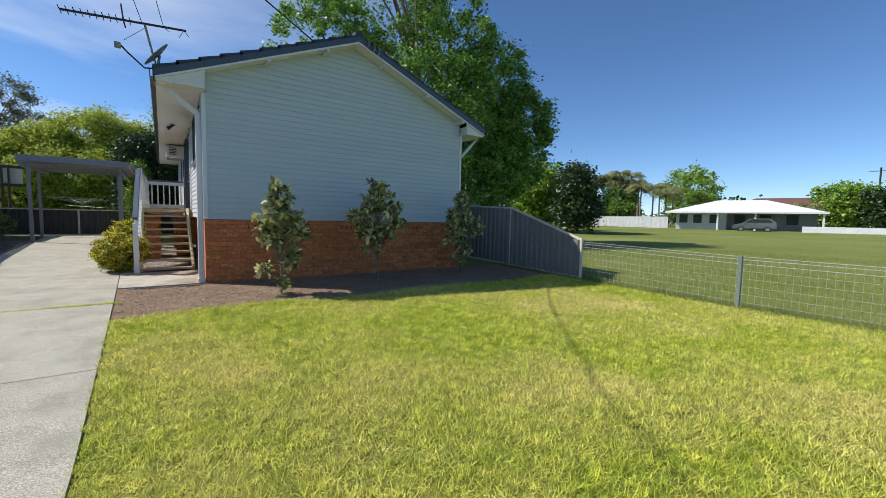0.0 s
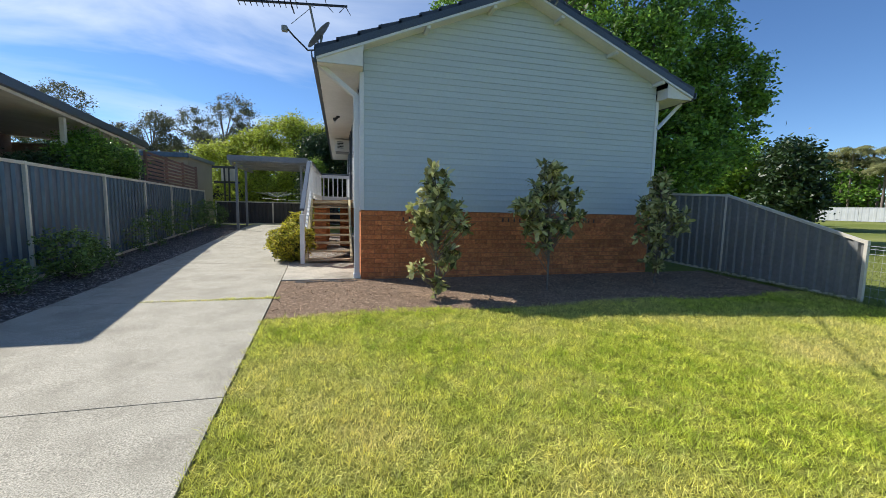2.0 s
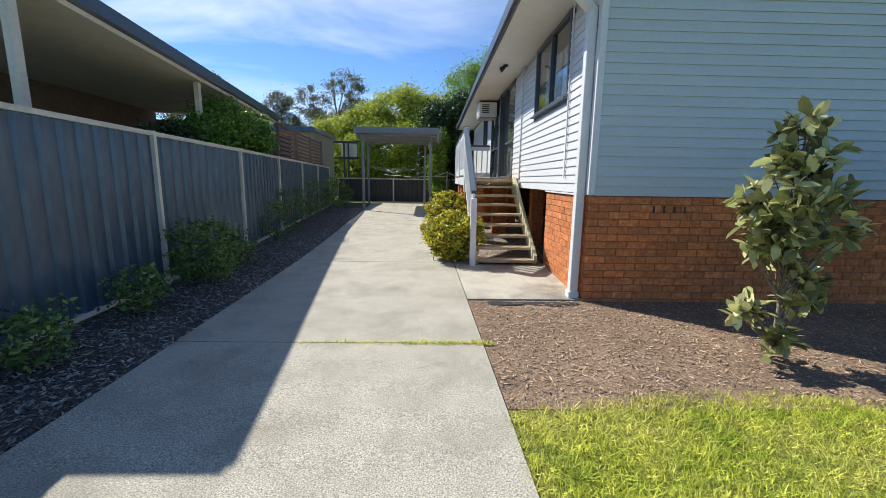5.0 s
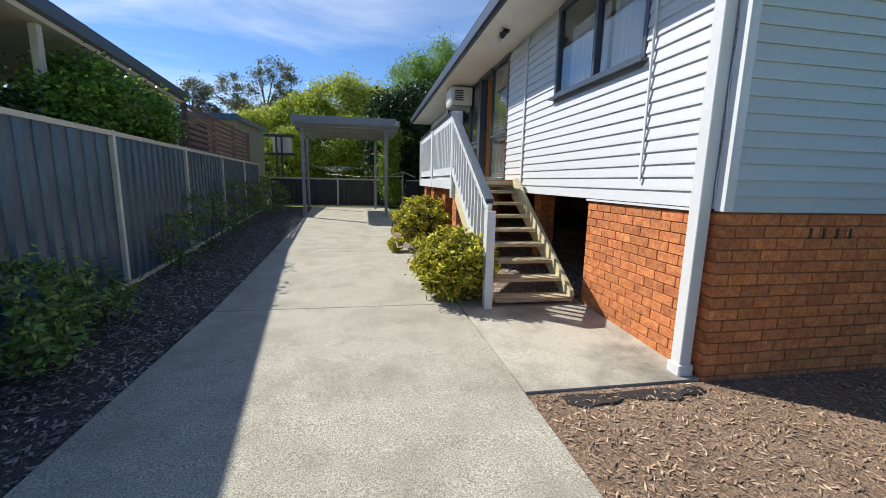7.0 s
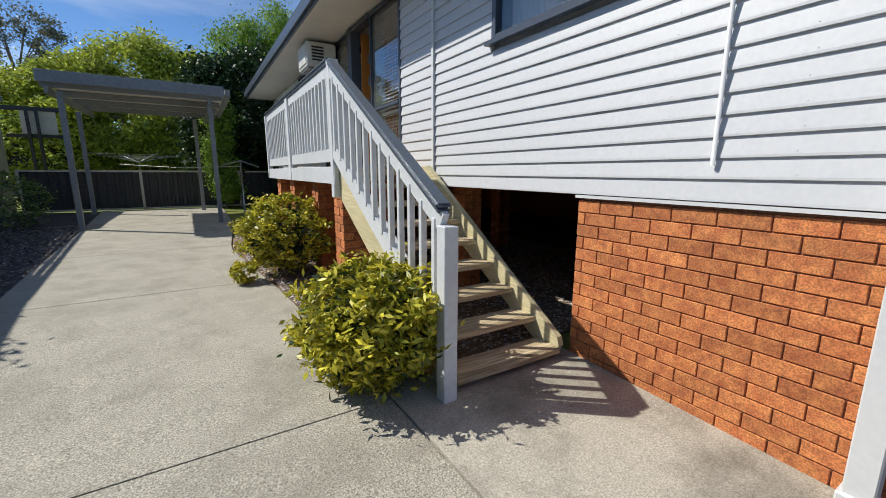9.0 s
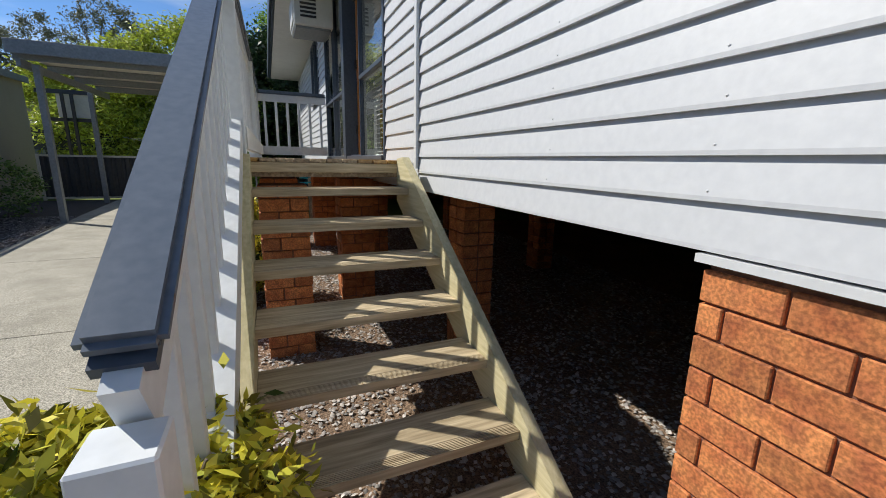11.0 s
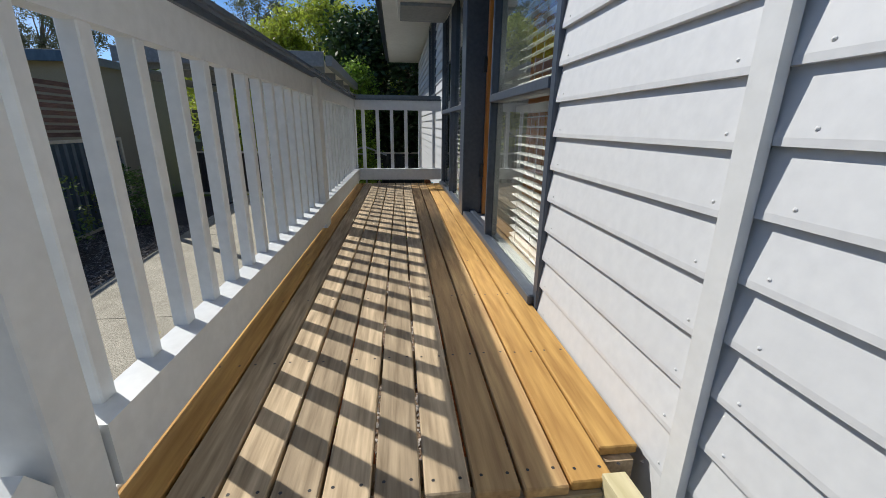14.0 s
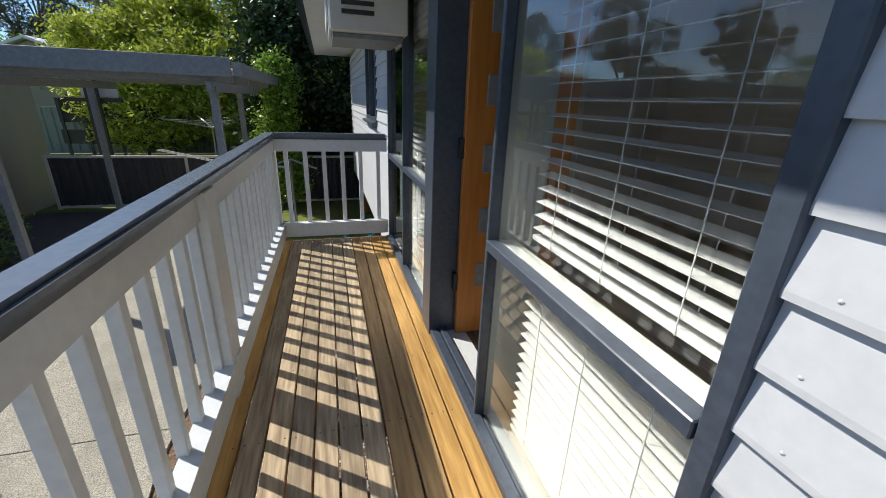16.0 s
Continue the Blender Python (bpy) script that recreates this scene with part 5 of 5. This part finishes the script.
for i, (x, y, r, h) in enumerate(((-4.1, 4.1, .26, .5), (-4.05, 5.1, .24, .45), (-4.1, 7.3, .24, .5), (-4.15, 8.5, .22, .5), (-4.1, 9.6, .43, .9), (-4.1, 10.6, .26, .6), (-4.3, 12.6, .30, .9), (-4.4, 13.9, .34, 1.15),
                                  (-4.5, 15.4, .36, 1.3), (-4.55, 16.8, .38, 1.35), (-4.65, 18.3, .40, 1.3), (-4.75, 20.0, .5, 1.2))):
    big = r > .42
    tree("fence_shrub", "bushy dark green shrub growing in bark mulch by fence" if big else "small straggly green shrub growing in bark mulch by fence", (x, y), h, 0,
         [(0, 0, h * .5, r, r, h * .46)], 0.030, "leaf_low", seed=120 + i, trunk=0.012, clump=32 if big else 24, spread=0.07, count=85 if big else 30, fork=0.25, group="shrubs along the fence", category="shrub", long=2.2)
for i, (x, y, s) in enumerate(((-0.74, 11.0, 0.46), (-0.70, 14.0, 0.54), (-1.25, 13.75, 0.14))):
    b = thing("nandina_bush", "rounded yellow-green nandina bush growing beside the concrete", "bush", "bushes beside the deck", at=(x, y, gz(x, y) + 0.02))
    rng = np.random.default_rng(20 + i)
    c, p = clumps(rng, (0, 0, s * 0.92), (s, s, s * 0.82), 290 if s > .2 else 30, 38, 0.040 if s > .2 else .03, shell=0.78)
    lump = 1 + 0.10 * np.sin(p[:, 0] * 17 + i) * np.cos(p[:, 1] * 15) + 0.07 * np.sin(p[:, 2] * 23)
    p = (p - (0, 0, s * 0.8)) * lump[:, None] + (0, 0, s * 0.8)
    p = p[p[:, 2] > 0.02]
    v, f = leaf_cloud(p, 0.025, rng, 2.7, 0.3)
    mesh_np("foliage", v, f, "leaf_nandina", b)
    if s < .2:
        part("stem", tube(bmesh.new(), [(0, 0, 0), (0, 0, s)], [0.006, 0.003], 5), "bark", b)
        continue
    # Near-black leaves inside the bush put the shade of its gaps into colour.
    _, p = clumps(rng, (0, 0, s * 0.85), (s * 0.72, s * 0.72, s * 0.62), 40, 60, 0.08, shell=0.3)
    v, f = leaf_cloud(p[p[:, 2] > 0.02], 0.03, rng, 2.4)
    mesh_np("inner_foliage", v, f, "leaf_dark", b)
    bm = bmesh.new()
    for q in c[::6]:
        tube(bm, [(0, 0, 0), Vector(q) * 0.6, q], [0.012, 0.008, 0.004], 4)
    part("stem", bm, "bark", b)


def magnolia(at, height, tips, seed, extra=0):
    """A young magnolia: thin stems, each ending in whorls of long stiff leaves."""
    rng = np.random.default_rng(seed)
    x, y = at
    root = thing("magnolia_tree", "young magnolia tree with glossy dark leaves in a mulched bed", "small tree", "magnolias before the brick wall", (x, y, gz(x, y)))
    bm = bmesh.new()
    tube(bm, [(0, 0, -0.05), (0.01, 0, height * 0.3), (0.0, 0.01, height * 0.62), (0, 0, height * 0.9)], [0.019, 0.015, 0.010, 0.005], 7)
    part("trunk", bm, "bark", root)
    P, A = [], []
    stems = bmesh.new()
    for cx, cz, rx, rz, n in tips:
        for k in range(int(n * 0.86)):
            a = rng.normal(size=3)
            a /= np.linalg.norm(a)
            p = np.array([cx, 0, cz]) + a * np.array([rx, rx * 0.95, rz]) * rng.uniform(0.35, 1.0) ** 0.6
            z0 = min(max(0.15, p[2] - 0.35 - 0.3 * abs(p[0])), height * 0.8)
            tube(stems, [(0, 0, z0), (p[0] * 0.6, p[1] * 0.6, z0 + (p[2] - z0) * 0.6), p], [0.007, 0.005, 0.003], 4)
            out = np.array([p[0], p[1], 0.0])
            out = out / (np.linalg.norm(out) + 1e-6) * 0.5 + np.array([0, 0, 1.0])
            for w in range(9):
                d = rng.normal(size=3) + out * 0.35
                P.append(p + rng.normal(size=3) * 0.012 - out * rng.uniform(0, 0.07))
                A.append(d / np.linalg.norm(d))
    part("stem", stems, "bark", root)
    P, A = np.array(P), np.array(A)
    n = len(P)
    L = rng.uniform(0.10, 0.175, n)[:, None]
    up = np.array([0, 0, 1.0]) + rng.normal(size=(n, 3)) * 0.45
    B = np.cross(A, up)
    B /= np.linalg.norm(B, axis=1)[:, None]
    N = np.cross(B, A)
    W = L * 0.24
    v = np.stack([P, P + A * L * 0.35 + B * W + N * W * 0.25, P + A * L * 0.75 + B * W * 0.8 + N * W * 0.1, P + A * L - N * L * 0.08, P + A * L * 0.75 - B * W * 0.8 + N * W * 0.1, P + A * L * 0.35 - B * W + N * W * 0.25], 1).reshape(-1, 3)
    mesh_np("foliage", v, np.arange(6 * n).reshape(n, 6), "leaf_magnolia", root)
    return root


magnolia((1.70, 7.42), 2.0, [(0.0, 1.75, .22, .28, 26), (-0.1, 1.40, .32, .26, 38), (0.32, 1.22, .26, .26, 30), (-0.2, 1.1, .24, .2, 24), (.12, .85, .22, .2, 12), (0.2, .6, .2, .14, 8), (-.32, .48, .12, .08, 6), (0.02, .22, .12, .14, 8)], 31)
magnolia((3.74, 7.72), 2.3, [(0.0, 2.05, .22, .24, 20), (-.15, 1.75, .3, .26, 26), (0.25, 1.65, .34, .22, 26), (-.38, 1.4, .32, .26, 34), (0.4, 1.28, .2, .14, 12), (-0.2, 1.1, .32, .24, 30), (.18, 1.05, .22, .14, 14), (-.15, .8, .2, .12, 8)], 32)
magnolia((6.1, 7.9), 2.1, [(0.0, 1.85, .22, .26, 22), (-.1, 1.45, .36, .26, 36), (0.3, 1.2, .32, .26, 30), (-.25, 1.0, .3, .26, 30), (.1, .65, .3, .2, 18), (-.1, .4, .2, .14, 8)], 33)

mat_edge = thing("weed_mat", "torn black plastic weed mat lying beside the concrete path", "weed mat")
rng = np.random.default_rng(77)
bm = bmesh.new()
rows_ = []
for k in range(26):
    x = -0.45 + k * 0.042
    y = 8.865 + 0.004 * math.sin(k * 0.7)
    wd = 0.07 + 0.05 * math.sin(k * 0.23 + 0.6) ** 2 + 0.03 * math.sin(k * 0.61) ** 2 + rng.uniform(0, 0.012)
    rows_.append([bm.verts.new((x, y - wd * t_, gz(x, y) + 0.010 + 0.005 * math.sin(k * 0.5 + t_ * 4) + rng.uniform(0, 0.003))) for t_ in (0, 0.35, 0.7, 1)])
for r0, r1 in zip(rows_, rows_[1:]):
    for k in range(3):
        bm.faces.new((r0[k], r0[k + 1], r1[k + 1], r1[k]))
bm.normal_update()
bmesh.ops.solidify(bm, geom=bm.faces[:], thickness=0.002)
part("sheet", bm, "dark", mat_edge)

# ---------------------------------------------------------------- hose
hose = thing("garden_hose", "turquoise garden hose coiled on the ground behind deck", "hose", at=(0.42, 17.9, gz(0.4, 17.9)))
bm = bmesh.new()
tube(bm, [((0.16 + 0.01 * (k // 24)) * math.cos(k * math.tau / 24), (0.16 + 0.01 * (k // 24)) * math.sin(k * math.tau / 24), 0.75 + 0.004 * k) for k in range(97)], 0.012, 6)
part("coil", bm, "turquoise", hose)
bm = bmesh.new()
box(bm, -0.03, 0.03, -0.03, 0.03, 0, 0.9)
part("stand", bm, "deck", hose)


# ---------------------------------------------------------------- grass, bark chips, gravel
def blades(name, n, x0, x1, y0, y1, h, w, seed, mat="blade", lift=0.0, thin=None):
    rng = np.random.default_rng(seed)
    x, y = rng.uniform(x0, x1, n), rng.uniform(y0, y1, n)
    if thin is not None:
        keep = thin(x, y, rng)
        x, y = x[keep], y[keep]
        n = len(x)
    z = ground_z(x, y) + lift
    a = rng.uniform(0, math.tau, n)
    cell = rng.uniform(0.35, 1.5, (256, 256))
    s = rng.uniform(0.5, 1.2, n) * cell[(x * 16).astype(int) % 256, (y * 16 + x * 3).astype(int) % 256]
    lean = rng.normal(size=(n, 2)) * h * 0.7
    base = np.stack([x, y, z], -1)
    side = np.stack([np.cos(a), np.sin(a), np.zeros(n)], -1) * (w / 2)
    tip = base + np.stack([lean[:, 0], lean[:, 1], h * s], -1)
    v = np.stack([base - side, base + side, tip], 1).reshape(-1, 3)
    return mesh_np(name, v, np.arange(3 * n).reshape(n, 3), mat, kind="stuff")


DX, DR = np.array([d[0] for d in DRIVE]), np.array([d[2] for d in DRIVE])


def on_lawn(x, y, rng):
    bed = 6.75 + 0.12 * np.sin(x * 1.7) + 0.05 * np.sin(x * 5.1)
    return (x > np.interp(y, DX, DR) - 0.015) & (y < bed) & (rng.uniform(size=len(x)) < np.clip(1.5 - 0.11 * np.hypot(x - 1, y - 1), 0.3, 1))


blades("lawn_grass", 520000, -0.7, 8.45, -1.2, 7.0, 0.042, 0.0065, 7, thin=on_lawn)
blades("edge_grass", 9000, -0.75, 8.4, 6.6, 6.95, 0.05, 0.006, 8, thin=lambda x, y, r: (x > -0.6) & (y < 6.85 + 0.12 * np.sin(x * 1.7)))
blades("joint_grass", 2600, -2.6, -0.55, 7.69, 7.74, 0.035, 0.006, 9, lift=0.015, thin=lambda x, y, r: r.uniform(size=len(x)) < np.clip((x + 2.4) / 1.6, 0, 1))
blades("verge_grass", 16000, 8.3, 8.75, -4.0, 9.0, 0.09, 0.006, 10, mat="blade_field")
blades("field_grass", 170000, 8.6, 22.0, -5.0, 20.0, 0.045, 0.009, 11, mat="blade_field", thin=lambda x, y, r: r.uniform(size=len(x)) < np.clip(1.5 - (x - 8) / 14, 0.25, 1))


def chips(name, n, area, size, long, mat, seed, lift, edge=None):
    rng = np.random.default_rng(seed)
    x, y = rng.uniform(area[0], area[1], n), rng.uniform(area[2], area[3], n)
    if edge is not None:
        k = edge(x, y)
        x, y = x[k], y[k]
        n = len(x)
    p = np.stack([x, y, ground_z(x, y) + lift + rng.uniform(0, 0.012, n)], -1)
    a = np.stack([rng.normal(size=n), rng.normal(size=n), rng.normal(size=n) * 0.22], -1)
    a /= np.linalg.norm(a, axis=1)[:, None]
    b = np.cross(a, np.stack([rng.normal(size=n) * 0.3, rng.normal(size=n) * 0.3, np.ones(n)], -1))
    b /= np.linalg.norm(b, axis=1)[:, None]
    c = np.cross(a, b)
    s = size * rng.uniform(0.4, 1.5, n)[:, None]
    v = np.stack([p - a * s * long / 2, p + b * s / 2, p + a * s * long / 2, p - b * s / 2, p + np.abs(c) * s * 0.25], 1).reshape(-1, 3)
    i = np.arange(n)[:, None] * 5
    f = np.concatenate([i + np.array([[0, 1, 4]]), i + np.array([[1, 2, 4]]), i + np.array([[2, 3, 4]]), i + np.array([[3, 0, 4]])])
    return mesh_np(name, v, f, mat, kind="stuff")


chips("bark_chips", 24000, (-0.75, 8.2, 6.7, 8.9), 0.010, 5.0, "chip", 12, 0.004, lambda x, y: (x > np.interp(y, DX, DR) + 0.02) & (y > 6.85 + 0.12 * np.sin(x * 1.7)))
chips("bark_chips", 34000, (-5.2, -3.2, 1.0, 20.0), 0.017, 3.0, "chip_grey", 13, 0.0, lambda x, y: x < np.interp(y, DX, np.array([d[1] for d in DRIVE])) - 0.02)
chips("gravel_stones", 42000, (-1.1, 3.6, 10.97, 18.0), 0.022, 1.3, "gravel", 14, 0.0, lambda x, y: x > np.interp(y, DX, DR) + 0.03)

# ---------------------------------------------------------------- brickwork
BL, BH, BW = 0.233, 0.079, 0.11
brick_mesh = {}


def brick_of(length, axis):
    key = (round(length, 3), axis)
    if key not in brick_mesh:
        bm = bmesh.new()
        if axis == "y":
            box(bm, -0.004, BW, 0, length, 0, BH, 0.003)
        else:
            box(bm, 0, length, -0.004, BW, 0, BH, 0.003)
        me = bpy.data.meshes.new("brick")
        bm.to_mesh(me)
        bm.free()
        me.materials.append(MAT["brick"])
        brick_mesh[key] = me
    return brick_mesh[key]


def brick_face(parent, a0, a1, z_top, z_low, face, axis, limit=None, seed=1):
    """Running bond with recessed joints along one face."""
    rng = random.Random(seed)
    rest = bmesh.new()
    row, z = 0, z_top - BH
    spots = []
    while z > z_low - BH:
        a = a0 - (0.12 if row % 2 else 0.0)
        while a < a1 - 0.01:
            s, e = max(a, a0), min(a + BL, a1)
            if e - s > 0.03:
                spots.append((s, e, z))
            a += BL + 0.007
        row += 1
        z -= BH + 0.007
    for s, e, z in spots:
        if limit is not None and s > limit:
            f = rng.uniform(-0.001, 0.001)
            box(rest, s, e, face - 0.004 + f, face + 0.05, z, z + BH)
            continue
        f = rng.uniform(-0.0015, 0.0015)
        m = pose(face + f, s, z) if axis == "y" else pose(s, face + f, z)
        same("brick", brick_of(e - s, axis), parent, m)
    if limit is not None:
        part("brick_rest", rest, "brick_stuff", parent, kind="stuff")
    else:
        rest.free()


west_base = tagged(new("brick_base_west"), "sunlit orange-red brick base wall beside the path", "", "", "structure")
part("mortar", box(bmesh.new(), WX + 0.006, WX + 0.11, GY + 0.12, 10.64, 0.05, 1.385), "mortar", west_base, kind="structure")
south_base = tagged(new("brick_base_south"), "orange-red brick base wall under the gable", "", "", "structure")
part("mortar", box(bmesh.new(), WX + 0.006, EX - 0.006, GY + 0.006, GY + 0.115, 0.02, 1.40), "mortar", south_base, kind="structure")
east_base = tagged(new("brick_base_east"), "", "", "", "structure")
part("mortar", box(bmesh.new(), EX - 0.12, EX - 0.002, GY + 0.12, RY - 0.1, 0.0, 1.40), "brick_stuff", east_base, kind="structure")
part("mortar", box(bmesh.new(), T1, EX - 0.13, RY - 0.2, RY - 0.1, 0.0, 1.40), "brick_stuff", east_base, kind="structure")
# Dark blocks on the brick face; the slots' inner shade is their colour.
for x0 in (1.42, 3.38, 5.05):
    for k in range(4):
        part("vent_slot_shade", box(bmesh.new(), x0 + k * 0.12, x0 + k * 0.12 + 0.024, GY - 0.009, GY + 0.02, 1.21, 1.286), "dark", south_base)


def pier(x, y, z1, seed, w=0.35):
    z0 = gz(x, y)
    p = thing("brick_pier", "square red brick pier holding up the timber deck", "pier", "brick piers", at=(x, y, 0))
    part("core", box(bmesh.new(), -w / 2 + 0.01, w / 2 - 0.01, -w / 2 + 0.01, w / 2 - 0.01, z0 - 0.1, z1), "mortar", p)
    z, row = z1 - BH - 0.002, 0
    h = w / 2
    while z > z0 - BH:
        for k in range(4):
            L = w - BW - 0.01
            m = pose(0, 0, z, 0, 0, 90 * k) @ (pose(-h, -h, 0) if row % 2 else pose(-h + BW + 0.01, -h, 0))
            same("brick", brick_of(L, "x"), p, m)
        z -= BH + 0.007
        row += 1
    return p


for i, (x, y) in enumerate(((-0.20, 12.98), (-0.20, 13.95), (-0.20, 15.35), (-0.20, 16.5), (0.46, 13.9), (0.46, 16.3))):
    pier(x, y, DZ - 0.172, i, 0.30)
for i, (x, y) in enumerate(((1.0, 12.5), (1.0, 15.2), (1.0, 18.0), (2.9, 11.5), (2.9, 14.2), (2.9, 17.0), (4.8, 13.0))):
    pier(x, y, 1.40, 20 + i, 0.23)

brick_face(south_base, WX, EX, 1.385, 0.12, GY, "x", limit=5.15, seed=2)
brick_face(west_base, GY + 0.113, 10.65, 1.368, 0.16, WX, "y", seed=3)

# ---------------------------------------------------------------- weatherboards
near_rows = [1.415] + [1.532 + 0.1055 * k for k in range(21)]
far_rows = [1.415, 1.483] + [1.594 + 0.1112 * k for k in range(20)]
for rows, lo, hi in ((near_rows, GY + 0.048, 12.668), (far_rows, 12.672, RY)):
    for z, nxt in zip(rows, rows[1:]):
        top = nxt - z
        if z > 3.70:
            break
        cuts = [(a, b) for a, b, c_, d in (WIN1, DOORS, WIN2) if z + top > c_ - 0.03 and z < d and lo < a < hi]
        start = lo
        for a, b in cuts + [(hi, None)]:
            bm = bmesh.new()
            board(bm, start, a, z, WX, "y", top)
            part("board", bm, "white", house)
            start = b
z = BASE - 0.012
k = 0
while z < under_roof(RX) - 0.06:
    top = min(LAP, under_roof(RX) - z)
    half = (RZ - 0.17 - (z + 0.01)) / SLOPE
    a, b = max(WX + 0.046, RX - half), min(EX - 0.046, RX + half)
    if b - a > 0.1:
        bm = bmesh.new()
        board(bm, a, b, z, GY, "x", top)
        part("board", bm, "gable", house)
    z += LAP
    k += 1
bm = bmesh.new()
for rows, ys in ((near_rows, (9.45, 10.05, 10.66, 11.26, 11.86, 12.60)), (far_rows, (12.745, 13.44, 17.25, 17.85, 19.2))):
    for i, z in enumerate(rows[:-1]):
        for y in ys:
            if z > 3.6 or (WIN1[0] < y < WIN1[1] and z > 2.5) or z < 1.43:
                continue
            yy, zz = y + 0.007 * math.sin(i * 2.3 + y), z + 0.024
            rim = [bm.verts.new((WX - 0.0190, yy + 0.0038 * math.cos(a * math.tau / 7), zz + 0.0038 * math.sin(a * math.tau / 7))) for a in range(7)]
            tip = bm.verts.new((WX - 0.0212, yy, zz))
            for a in range(7):
                bm.faces.new((rim[a], tip, rim[(a + 1) % 7]))
part("nail_heads", bm, "white", house, kind="stuff")
